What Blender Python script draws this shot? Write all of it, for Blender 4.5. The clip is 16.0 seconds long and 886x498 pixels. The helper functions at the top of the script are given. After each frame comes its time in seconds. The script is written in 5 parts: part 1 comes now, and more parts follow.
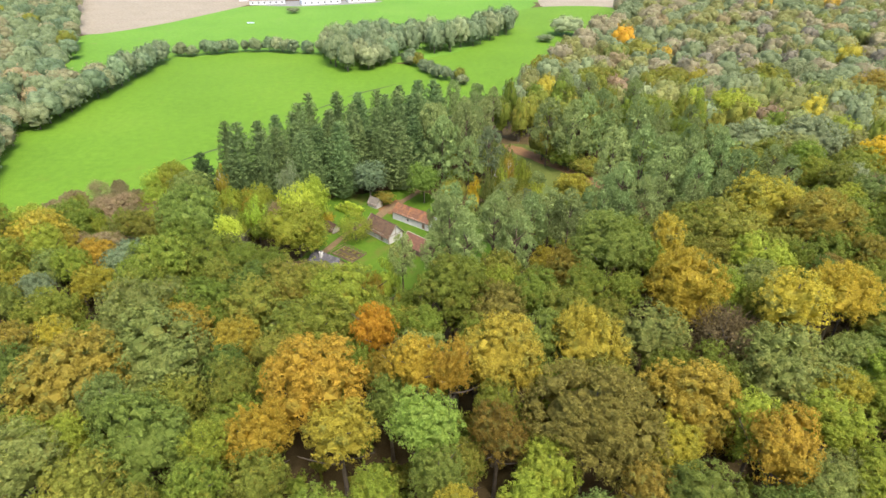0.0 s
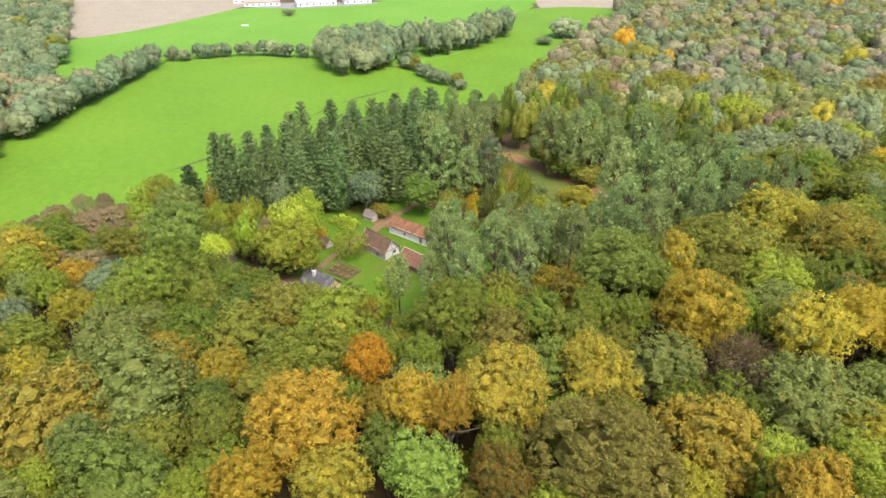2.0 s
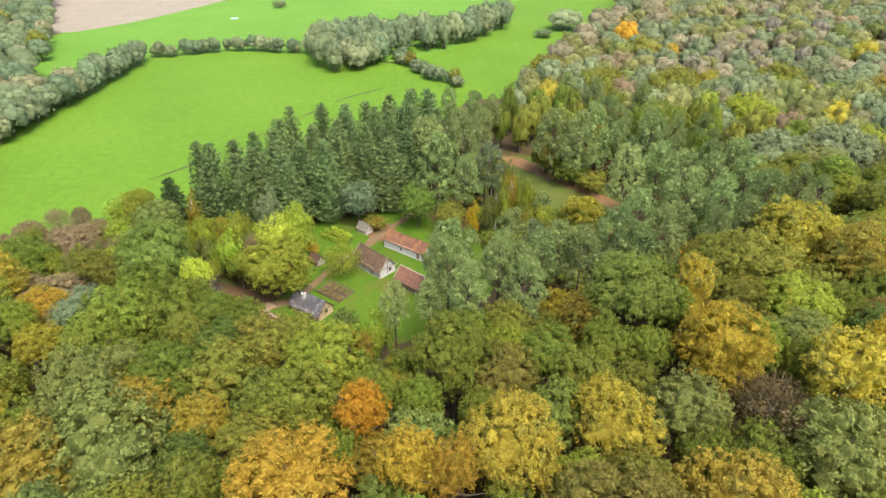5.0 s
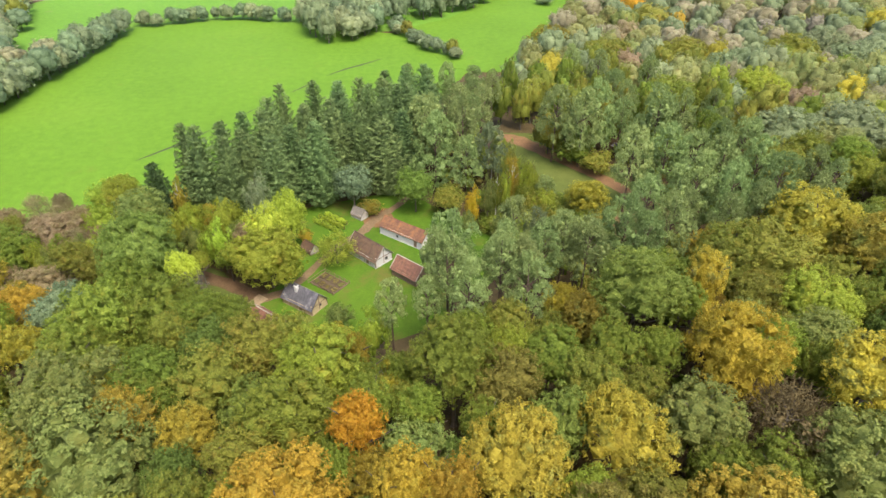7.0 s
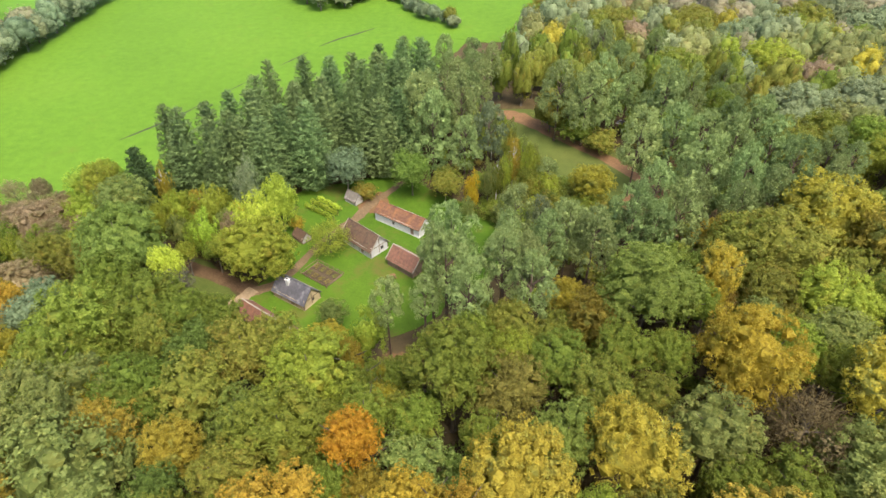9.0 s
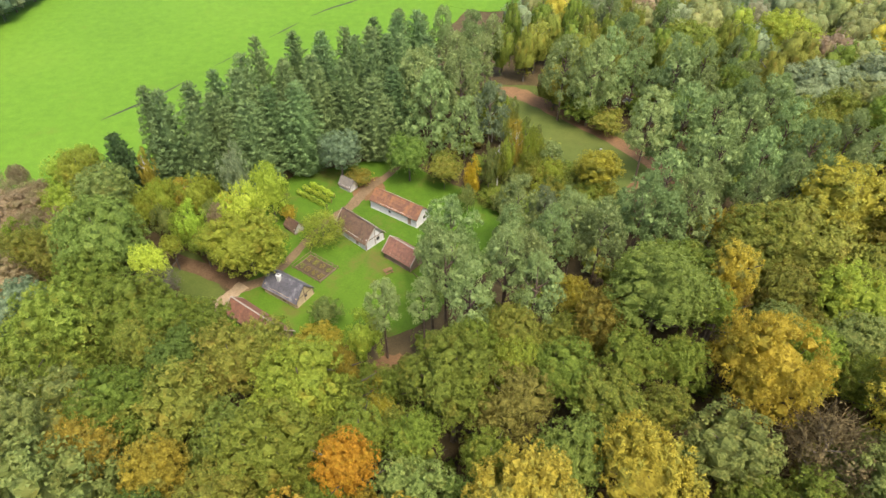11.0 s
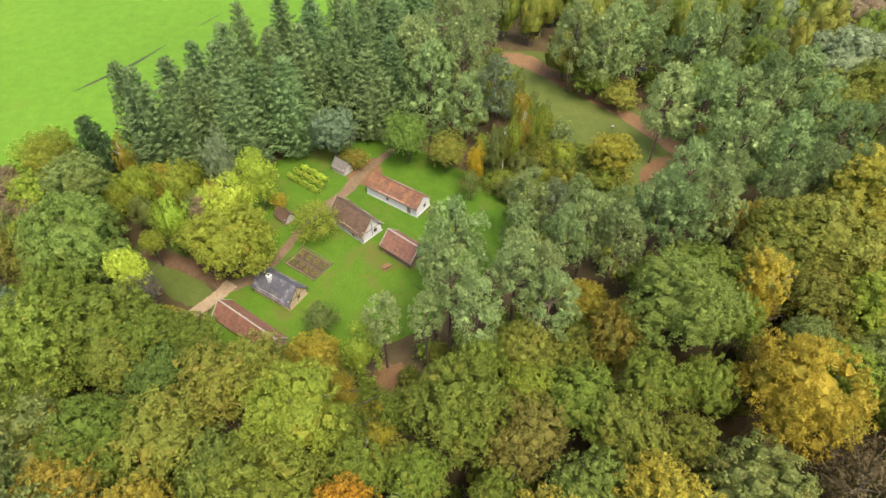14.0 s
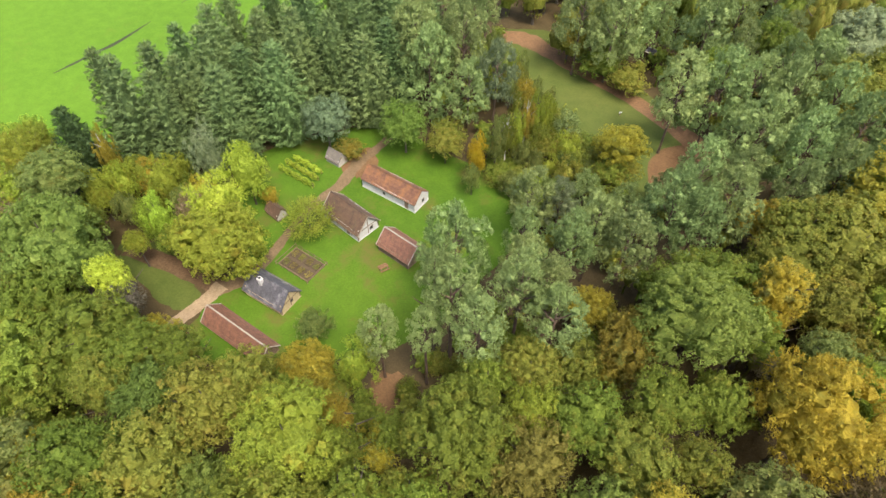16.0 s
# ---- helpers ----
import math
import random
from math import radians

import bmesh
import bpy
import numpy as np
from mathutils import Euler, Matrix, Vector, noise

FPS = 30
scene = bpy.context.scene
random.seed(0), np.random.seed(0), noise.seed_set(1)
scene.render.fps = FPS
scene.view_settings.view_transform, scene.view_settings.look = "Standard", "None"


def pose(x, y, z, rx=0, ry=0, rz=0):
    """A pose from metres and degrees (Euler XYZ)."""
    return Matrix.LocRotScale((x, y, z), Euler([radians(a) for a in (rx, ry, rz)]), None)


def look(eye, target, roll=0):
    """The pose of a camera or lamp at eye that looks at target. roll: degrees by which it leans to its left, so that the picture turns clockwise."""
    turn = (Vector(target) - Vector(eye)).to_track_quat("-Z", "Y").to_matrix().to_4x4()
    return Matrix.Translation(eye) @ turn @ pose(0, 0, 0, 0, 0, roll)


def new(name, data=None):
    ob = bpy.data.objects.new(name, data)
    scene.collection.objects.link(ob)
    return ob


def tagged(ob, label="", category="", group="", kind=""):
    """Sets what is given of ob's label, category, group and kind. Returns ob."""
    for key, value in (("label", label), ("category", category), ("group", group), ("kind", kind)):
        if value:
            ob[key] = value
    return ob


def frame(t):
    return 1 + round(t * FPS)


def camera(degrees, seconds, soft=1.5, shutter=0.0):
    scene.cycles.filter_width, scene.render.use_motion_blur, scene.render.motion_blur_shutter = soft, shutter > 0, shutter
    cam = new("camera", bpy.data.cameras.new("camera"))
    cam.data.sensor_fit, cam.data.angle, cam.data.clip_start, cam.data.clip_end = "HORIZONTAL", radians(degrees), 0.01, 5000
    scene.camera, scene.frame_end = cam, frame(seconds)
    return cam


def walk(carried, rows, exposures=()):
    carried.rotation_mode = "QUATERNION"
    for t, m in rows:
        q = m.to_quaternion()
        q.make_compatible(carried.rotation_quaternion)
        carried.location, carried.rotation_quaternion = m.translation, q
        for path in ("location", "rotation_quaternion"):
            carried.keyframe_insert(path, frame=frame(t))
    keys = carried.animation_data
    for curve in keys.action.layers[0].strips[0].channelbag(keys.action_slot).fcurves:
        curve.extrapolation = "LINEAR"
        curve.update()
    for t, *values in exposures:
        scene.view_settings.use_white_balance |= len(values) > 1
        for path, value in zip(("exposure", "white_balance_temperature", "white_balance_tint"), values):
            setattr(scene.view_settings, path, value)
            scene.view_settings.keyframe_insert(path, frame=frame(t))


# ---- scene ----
cam = camera(74.0, 16.0)
PATH = [
    (0, (16.14, -136.87, 79.70), (14.48, -50.94, 28.58), 0.09),
    (0.5, (16.09, -135.00, 79.83), (14.51, -49.08, 28.69), 0.07),
    (1, (16.04, -133.16, 79.95), (14.53, -47.24, 28.80), 0.04),
    (1.5, (16.00, -131.30, 80.06), (14.59, -45.39, 28.91), 0.00),
    (2, (15.95, -129.41, 80.17), (14.62, -43.51, 28.99), -0.04),
    (2.5, (15.86, -127.49, 80.30), (14.62, -41.59, 29.11), -0.09),
    (3, (15.75, -125.59, 80.46), (14.59, -39.72, 29.23), -0.13),
    (3.5, (15.64, -123.67, 80.67), (14.57, -37.82, 29.39), -0.18),
    (4, (15.53, -121.75, 80.90), (14.55, -36.00, 29.46), -0.21),
    (6.5, (15.08, -112.04, 81.79), (14.65, -29.31, 25.61), -0.27),
    (7, (15.01, -110.08, 81.94), (14.68, -28.14, 24.63), -0.28),
    (7.5, (14.95, -108.09, 82.10), (14.71, -26.98, 23.61), -0.30),
    (8, (14.90, -106.10, 82.28), (14.76, -25.85, 22.61), -0.30),
    (8.5, (14.86, -104.14, 82.43), (14.84, -24.77, 21.60), -0.29),
    (9, (14.86, -102.20, 82.59), (14.94, -23.71, 20.63), -0.25),
    (11.5, (14.50, -92.00, 83.24), (15.04, -18.26, 15.71), -0.13),
    (12, (14.32, -90.02, 83.39), (14.96, -17.26, 14.79), -0.07),
    (12.5, (14.10, -87.96, 83.55), (14.84, -16.22, 13.89), 0.00),
    (13, (13.89, -85.87, 83.74), (14.76, -15.18, 13.02), 0.06),
    (13.5, (13.66, -83.77, 83.93), (14.65, -14.13, 12.17), 0.13),
    (14, (13.46, -81.72, 84.09), (14.58, -13.18, 11.28), 0.19),
    (14.5, (13.30, -79.68, 84.19), (14.54, -12.21, 10.39), 0.24),
    (15, (13.20, -77.72, 84.28), (14.52, -11.29, 9.54), 0.32),
    (15.5, (13.20, -75.78, 84.32), (14.60, -10.38, 8.67), 0.41),
    (16, (13.25, -73.87, 84.37), (14.72, -9.51, 7.85), 0.51),
]
walk(cam, [(t, look(eye, target, roll)) for t, eye, target, roll in PATH])

# world: an even overcast sky, one weak wide sun
world = bpy.data.worlds.new("overcast_sky")
scene.world = world
world.use_nodes = True
wt = world.node_tree
sky = wt.nodes.new("ShaderNodeTexSky")
sky.sky_type = "NISHITA"
sky.sun_disc = False
sky.sun_elevation = radians(63)
sky.sun_rotation = radians(150)
sky.dust_density = 4.0
wt.links.new(sky.outputs[0], wt.nodes["Background"].inputs[0])
wt.nodes["Background"].inputs[1].default_value = 0.15
sun = new("sun", bpy.data.lights.new("sun", "SUN"))
sun.data.energy = 1.25
sun.data.angle = radians(14)
sun.data.color = (1.0, 0.95, 0.86)
sun.matrix_world = look((35, -61, 138), (0, 0, 0))
scene.view_settings.exposure = 1.9

# ---- materials ----


def nodes(name):
    m = bpy.data.materials.new(name)
    m.use_nodes = True
    nt = m.node_tree
    return m, nt, nt.nodes, nt.links, nt.nodes["Principled BSDF"]


def ramp(nt, fac, stops):
    r = nt.nodes.new("ShaderNodeValToRGB")
    e = r.color_ramp.elements
    while len(e) < len(stops):
        e.new(0.5)
    for el, (p, c) in zip(e, stops):
        el.position, el.color = p, (*c, 1)
    nt.links.new(fac, r.inputs[0])
    return r.outputs[0]


def noise_tex(nt, scale, detail=4.0, rough=0.55, space="Object"):
    tc = nt.nodes.new("ShaderNodeTexCoord")
    n = nt.nodes.new("ShaderNodeTexNoise")
    n.inputs["Scale"].default_value = scale
    n.inputs["Detail"].default_value = detail
    n.inputs["Roughness"].default_value = rough
    nt.links.new(tc.outputs[space], n.inputs["Vector"])
    return n.outputs["Fac"]


def mix(nt, fac, a, b, mode="MIX"):
    m = nt.nodes.new("ShaderNodeMix")
    m.data_type, m.blend_type = "RGBA", mode
    for sock, v in ((m.inputs[0], fac), (m.inputs[6], a), (m.inputs[7], b)):
        if isinstance(v, (int, float)):
            sock.default_value = v
        elif isinstance(v, tuple):
            sock.default_value = (*v, 1)
        else:
            nt.links.new(v, sock)
    return m.outputs[2]


def bump(nt, bsdf, height, strength=0.4, dist=0.05):
    b = nt.nodes.new("ShaderNodeBump")
    b.inputs["Strength"].default_value, b.inputs["Distance"].default_value = strength, dist
    nt.links.new(height, b.inputs["Height"])
    nt.links.new(b.outputs[0], bsdf.inputs["Normal"])


def leaf(name, dark, mid, light, through_light=0.45, patch=None, patch_amount=0.5):
    """Leaves: each leaf varies from dark to light, each tree a little, with patches that have turned."""
    m, nt, ns, ln, bsdf = nodes(name)
    geo = ns.new("ShaderNodeNewGeometry")
    col = ramp(nt, geo.outputs["Random Per Island"], [(0.0, dark), (0.45, mid), (1.0, light)])
    big = noise_tex(nt, 0.42, 3)
    tc = ns.new("ShaderNodeTexCoord")
    vor = ns.new("ShaderNodeTexVoronoi")
    vor.inputs["Scale"].default_value = 3.2
    vor.inputs["Randomness"].default_value = 1.0
    ln.new(tc.outputs["Object"], vor.inputs["Vector"])
    sep = ns.new("ShaderNodeSeparateColor")
    ln.new(vor.outputs["Color"], sep.inputs[0])
    fine = noise_tex(nt, 6.0, 3)
    col = mix(nt, 0.5, col, ramp(nt, sep.outputs[0], [(0.0, dark), (0.45, mid), (1.0, light)]))
    hgt = ns.new("ShaderNodeMath")
    hgt.operation = "SUBTRACT"
    ln.new(fine, hgt.inputs[0])
    ln.new(vor.outputs["Distance"], hgt.inputs[1])
    bump(nt, bsdf, hgt.outputs[0], 0.75, 0.22)
    if patch:
        f = ramp(nt, big, [(0.52 - 0.1 * patch_amount, (0, 0, 0)), (0.68 - 0.1 * patch_amount, (1, 1, 1))])
        col = mix(nt, f, col, mix(nt, geo.outputs["Random Per Island"], tuple(0.7 * c for c in patch), tuple(1.2 * c for c in patch)))
    info = ns.new("ShaderNodeObjectInfo")
    hsv = ns.new("ShaderNodeHueSaturation")
    for sock, lo, hi in (("Hue", 0.484, 0.516), ("Value", 0.84, 1.22)):
        mr = ns.new("ShaderNodeMapRange")
        mr.inputs[3].default_value, mr.inputs[4].default_value = lo, hi
        if sock == "Hue":
            ln.new(info.outputs["Random"], mr.inputs[0])
        else:
            fr = ns.new("ShaderNodeMath")
            fr.operation = "MULTIPLY"
            fr.inputs[1].default_value = 7.31
            fr2 = ns.new("ShaderNodeMath")
            fr2.operation = "FRACT"
            ln.new(info.outputs["Random"], fr.inputs[0])
            ln.new(fr.outputs[0], fr2.inputs[0])
            ln.new(fr2.outputs[0], mr.inputs[0])
        ln.new(mr.outputs[0], hsv.inputs[sock])
    ln.new(col, hsv.inputs["Color"])
    ln.new(hsv.outputs[0], bsdf.inputs["Base Color"])
    bsdf.inputs["Roughness"].default_value = 0.6
    bsdf.inputs["Specular IOR Level"].default_value = 0.15
    tr = ns.new("ShaderNodeBsdfTranslucent")
    ln.new(hsv.outputs[0], tr.inputs[0])
    sh = ns.new("ShaderNodeMixShader")
    sh.inputs[0].default_value = through_light
    ln.new(bsdf.outputs[0], sh.inputs[1])
    ln.new(tr.outputs[0], sh.inputs[2])
    ln.new(sh.outputs[0], ns["Material Output"].inputs[0])
    return m


LEAF = {
    "green": leaf("leaf_green", (0.0826, 0.109, 0.0119), (0.147, 0.186, 0.0215), (0.223, 0.268, 0.0409), patch=(0.207, 0.199, 0.0269), patch_amount=-0.2),
    "fresh": leaf("leaf_fresh_green", (0.082, 0.14, 0.018), (0.155, 0.248, 0.035), (0.245, 0.345, 0.07)),
    "deep": leaf("leaf_deep_green", (0.0686, 0.0967, 0.0149), (0.125, 0.169, 0.0274), (0.193, 0.242, 0.0497)),
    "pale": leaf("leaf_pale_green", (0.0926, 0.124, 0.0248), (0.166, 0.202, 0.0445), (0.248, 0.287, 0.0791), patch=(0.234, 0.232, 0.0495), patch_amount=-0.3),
    "olive": leaf("leaf_olive", (0.0939, 0.105, 0.0138), (0.172, 0.185, 0.0251), (0.251, 0.265, 0.0451), patch=(0.23, 0.201, 0.0302), patch_amount=0.0),
    "lime": leaf("leaf_lime", (0.128, 0.163, 0.0171), (0.218, 0.269, 0.0273), (0.32, 0.374, 0.0479), patch=(0.305, 0.291, 0.0341), patch_amount=-0.3),
    "bright": leaf("leaf_bright_lime", (0.19, 0.252, 0.024), (0.33, 0.42, 0.04), (0.47, 0.57, 0.075)),
    "yellow": leaf("leaf_yellow", (0.195, 0.154, 0.0155), (0.348, 0.286, 0.0251), (0.47, 0.392, 0.0485), patch=(0.225, 0.233, 0.0581), patch_amount=0.0),
    "gold": leaf("leaf_gold", (0.16, 0.129, 0.0147), (0.293, 0.235, 0.0257), (0.405, 0.335, 0.0442), patch=(0.236, 0.235, 0.0461), patch_amount=-0.1),
    "ochre": leaf("leaf_ochre", (0.123, 0.0957, 0.0131), (0.228, 0.175, 0.0236), (0.316, 0.25, 0.0422), patch=(0.174, 0.186, 0.0395), patch_amount=0.2),
    "amber": leaf("leaf_amber", (0.225, 0.148, 0.016), (0.4, 0.272, 0.027), (0.52, 0.37, 0.048), patch=(0.32, 0.258, 0.036), patch_amount=0.0),
    "orange": leaf("leaf_orange", (0.28, 0.158, 0.012), (0.5, 0.3, 0.02), (0.62, 0.41, 0.037), patch=(0.5, 0.34, 0.024), patch_amount=0.1),
    "rust": leaf("leaf_rust", (0.154, 0.115, 0.0548), (0.247, 0.186, 0.0929), (0.339, 0.269, 0.151), patch=(0.214, 0.193, 0.07), patch_amount=0.1),
    "brown": leaf("leaf_brown", (0.115, 0.094, 0.019), (0.2, 0.165, 0.034), (0.285, 0.24, 0.056)),
    # dun: distance haze put into the brown of far crowns
    "dun": leaf("leaf_dun_haze", (0.135, 0.12, 0.06), (0.215, 0.195, 0.104), (0.285, 0.262, 0.148), patch=(0.215, 0.22, 0.105), patch_amount=0.0),
    "sage": leaf("leaf_sage", (0.122, 0.138, 0.04), (0.21, 0.23, 0.07), (0.29, 0.312, 0.108), patch=(0.24, 0.225, 0.07), patch_amount=0.0),
    "purple": leaf("leaf_purple_brown", (0.0556, 0.0404, 0.0176), (0.111, 0.0832, 0.0334), (0.178, 0.14, 0.0572)),
    "pine": leaf("needle_pine", (0.112, 0.15, 0.043), (0.168, 0.216, 0.065), (0.222, 0.276, 0.09), 0.22),
    "pine_light": leaf("needle_pine_light", (0.138, 0.182, 0.052), (0.2, 0.254, 0.078), (0.262, 0.322, 0.106), 0.22),
    "spruce": leaf("needle_spruce", (0.058, 0.09, 0.027), (0.094, 0.138, 0.042), (0.142, 0.194, 0.063), 0.2),
    "teal": leaf("needle_blue", (0.06, 0.086, 0.038), (0.112, 0.15, 0.069), (0.168, 0.214, 0.105), 0.2),
    "dark": leaf("needle_dark", (0.01854, 0.03366, 0.00918), (0.03708, 0.0594, 0.0153), (0.06489, 0.0945, 0.02601), 0.15),
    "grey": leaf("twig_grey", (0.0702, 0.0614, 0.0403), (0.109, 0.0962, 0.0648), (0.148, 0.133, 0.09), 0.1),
    # grey-green leaves, greyed and lightened further to carry distance haze
    "greygreen": leaf("leaf_grey_green_haze", (0.105, 0.13, 0.056), (0.176, 0.21, 0.092), (0.242, 0.28, 0.136), 0.35),
}


def plain(name, a, b, scale, rough=0.85, relief=0.3, dist=0.03, c=None, metal=0.0, spec=0.3):
    """A surface that wanders between two or three colours at two scales, with fine relief."""
    m, nt, ns, ln, bsdf = nodes(name)
    big, fine = noise_tex(nt, scale, 5), noise_tex(nt, scale * 9, 4)
    col = ramp(nt, big, [(0.32, a), (0.68, b)] + ([(0.8, c)] if c else []))
    col = mix(nt, 0.45, col, ramp(nt, fine, [(0.3, tuple(0.6 * v for v in a)), (0.7, tuple(min(1, 1.25 * v) for v in b))]))
    ln.new(col, bsdf.inputs["Base Color"])
    bsdf.inputs["Roughness"].default_value, bsdf.inputs["Metallic"].default_value = rough, metal
    bsdf.inputs["Specular IOR Level"].default_value = spec
    bump(nt, bsdf, fine, relief, dist)
    return m


def grass(name, a, b, c, worn=None, bare=0.60):
    """Grass: broad drifts of colour, mown or grazed tufts, and bare patches."""
    m, nt, ns, ln, bsdf = nodes(name)
    drift, tuft, blade = noise_tex(nt, 0.018, 4), noise_tex(nt, 0.35, 5), noise_tex(nt, 3.5, 3)
    col = ramp(nt, drift, [(0.35, a), (0.52, b), (0.7, c)])
    col = mix(nt, 0.35, col, ramp(nt, tuft, [(0.3, tuple(0.7 * v for v in a)), (0.7, tuple(1.15 * v for v in c))]))
    col = mix(nt, 0.3, col, ramp(nt, blade, [(0.3, tuple(0.5 * v for v in a)), (0.7, tuple(1.3 * v for v in b))]))
    if worn:
        w = noise_tex(nt, 0.09, 6, 0.7)
        col = mix(nt, ramp(nt, w, [(bare, (0, 0, 0)), (bare + 0.12, (0.8, 0.8, 0.8))]), col, worn)
    ln.new(col, bsdf.inputs["Base Color"])
    bsdf.inputs["Roughness"].default_value = 0.9
    bsdf.inputs["Specular IOR Level"].default_value = 0.15
    bump(nt, bsdf, blade, 0.5, 0.06)
    return m


def roofing(name, a, b, moss, course=0.17, tile=0.2, moss_from=0.6, relief=0.5):
    """Small plain tiles in courses: the slope runs along local y, the ridge along local x."""
    m, nt, ns, ln, bsdf = nodes(name)
    tc = ns.new("ShaderNodeTexCoord")
    br = ns.new("ShaderNodeTexBrick")
    br.inputs["Scale"].default_value = 1.0
    br.inputs["Brick Width"].default_value, br.inputs["Row Height"].default_value = tile, course
    br.inputs["Mortar Size"].default_value = 0.018
    br.inputs["Mortar Smooth"].default_value = 0.4
    br.inputs["Color1"].default_value, br.inputs["Color2"].default_value = (*a, 1), (*b, 1)
    br.inputs["Mortar"].default_value = (*[0.35 * v for v in a], 1)
    ln.new(tc.outputs["UV"], br.inputs["Vector"])
    big = noise_tex(nt, 0.55, 5, 0.65)
    col = mix(nt, 0.55, br.outputs[0], ramp(nt, noise_tex(nt, 1.3, 5), [(0.3, tuple(0.6 * v for v in a)), (0.7, tuple(1.25 * v for v in b))]))
    col = mix(nt, ramp(nt, big, [(moss_from - 0.08, (0, 0, 0)), (moss_from + 0.08, (0.85, 0.85, 0.85))]), col, moss)
    ln.new(col, bsdf.inputs["Base Color"])
    bsdf.inputs["Roughness"].default_value = 0.8
    bump(nt, bsdf, br.outputs["Fac"], -relief, 0.03)
    return m


M_BARK = plain("bark", (0.055, 0.042, 0.03), (0.12, 0.098, 0.072), 3.0, relief=0.8, dist=0.06)
M_PINE_BARK = plain("pine_bark", (0.055, 0.037, 0.026), (0.11, 0.07, 0.047), 3.0, relief=0.8, dist=0.05)
M_BIRCH = plain("birch_bark", (0.30, 0.28, 0.24), (0.55, 0.52, 0.46), 2.0, relief=0.3, c=(0.1, 0.09, 0.08))
M_LITTER = plain("leaf_litter", (0.04, 0.03, 0.013), (0.078, 0.055, 0.024), 0.5, relief=0.8, dist=0.1, c=(0.09, 0.08, 0.025), spec=0.1)
M_NEEDLES = plain("needle_litter", (0.085, 0.045, 0.02), (0.14, 0.08, 0.036), 0.35, relief=0.5, dist=0.06, c=(0.14, 0.098, 0.035), spec=0.1)
M_FIELD = grass("meadow_grass", (0.062, 0.126, 0.007), (0.075, 0.15, 0.0088), (0.094, 0.166, 0.012), worn=(0.082, 0.128, 0.0112))
M_PASTURE = grass("pasture_grass", (0.0663, 0.146, 0.0119), (0.0808, 0.174, 0.0153), (0.106, 0.196, 0.0255), worn=(0.111, 0.136, 0.0425))
M_LAWN = grass("lawn_grass", (0.034, 0.075, 0.004), (0.054, 0.106, 0.0058), (0.078, 0.126, 0.0082), worn=(0.085, 0.072, 0.017), bare=0.5)
M_ROUGH = grass("rough_grass", (0.048, 0.07, 0.011), (0.066, 0.084, 0.0155), (0.092, 0.095, 0.022), worn=(0.095, 0.06, 0.024))
M_STUBBLE = plain("bare_tilled_soil", (0.166, 0.139, 0.098), (0.211, 0.181, 0.132), 0.06, relief=0.4, dist=0.08, spec=0.1)
M_DIRT = plain("dirt_path", (0.17, 0.12, 0.068), (0.28, 0.205, 0.125), 0.45, relief=0.4, dist=0.03, spec=0.12)
M_FOOTPATH = plain("leafy_footpath", (0.082, 0.056, 0.027), (0.16, 0.108, 0.06), 0.35, relief=0.4, dist=0.03, c=(0.19, 0.1, 0.035), spec=0.12)
M_RED_DIRT = plain("red_earth_path", (0.11, 0.06, 0.028), (0.18, 0.103, 0.05), 0.4, relief=0.4, dist=0.03, spec=0.12)
# brown earth, its colour darkened for the shade of the wood
M_TRACK = plain("shaded_brown_earth", (0.06, 0.036, 0.018), (0.11, 0.068, 0.036), 0.4, relief=0.5, dist=0.04, c=(0.06, 0.062, 0.018), spec=0.1)
M_SOIL = plain("garden_soil", (0.045, 0.03, 0.016), (0.085, 0.058, 0.03), 1.2, relief=0.7, dist=0.06)
M_DITCH = plain("ditch_mud", (0.014, 0.016, 0.007), (0.032, 0.036, 0.012), 0.8, relief=0.6)
M_LIME = plain("limewash", (0.379, 0.362, 0.321), (0.459, 0.447, 0.413), 0.9, relief=0.25, dist=0.02)
M_DAUB = plain("ochre_daub", (0.288, 0.216, 0.112), (0.4, 0.32, 0.184), 0.9, relief=0.4, dist=0.02)
M_TIMBER = plain("weathered_timber", (0.10, 0.065, 0.04), (0.2, 0.14, 0.09), 2.5, relief=0.5)
M_GREYWOOD = plain("grey_boards", (0.23, 0.21, 0.18), (0.38, 0.35, 0.3), 2.0, relief=0.5)
M_DARK = plain("dark_opening", (0.015, 0.012, 0.01), (0.03, 0.026, 0.022), 2.0)
M_VERGE = plain("pale_mortar", (0.214, 0.184, 0.138), (0.295, 0.255, 0.194), 2.0)
M_STONE = plain("pale_stone", (0.42, 0.40, 0.35), (0.62, 0.6, 0.54), 1.6, relief=0.5)
M_TILE_RED = roofing("red_tiles", (0.115, 0.046, 0.024), (0.165, 0.073, 0.039), (0.15, 0.076, 0.03), moss_from=0.64)
M_TILE_LITTERED = roofing("red_tiles_with_fallen_leaves", (0.086, 0.035, 0.015), (0.13, 0.055, 0.024), (0.185, 0.08, 0.024), moss_from=0.54)
M_TILE_BROWN = roofing("brown_tiles", (0.06, 0.032, 0.015), (0.096, 0.053, 0.026), (0.082, 0.058, 0.024), moss_from=0.63)
M_SLATE = roofing("slates", (0.0433, 0.0418, 0.0459), (0.0714, 0.0663, 0.0714), (0.19, 0.185, 0.175), course=0.2, tile=0.26, moss_from=0.6)
M_THATCH = plain("weathered_shingle", (0.09, 0.075, 0.06), (0.16, 0.14, 0.11), 1.5, relief=0.8, dist=0.06)
M_WHITE = plain("white_sheeting", (0.455, 0.455, 0.455), (0.533, 0.533, 0.533), 0.3, rough=0.6)
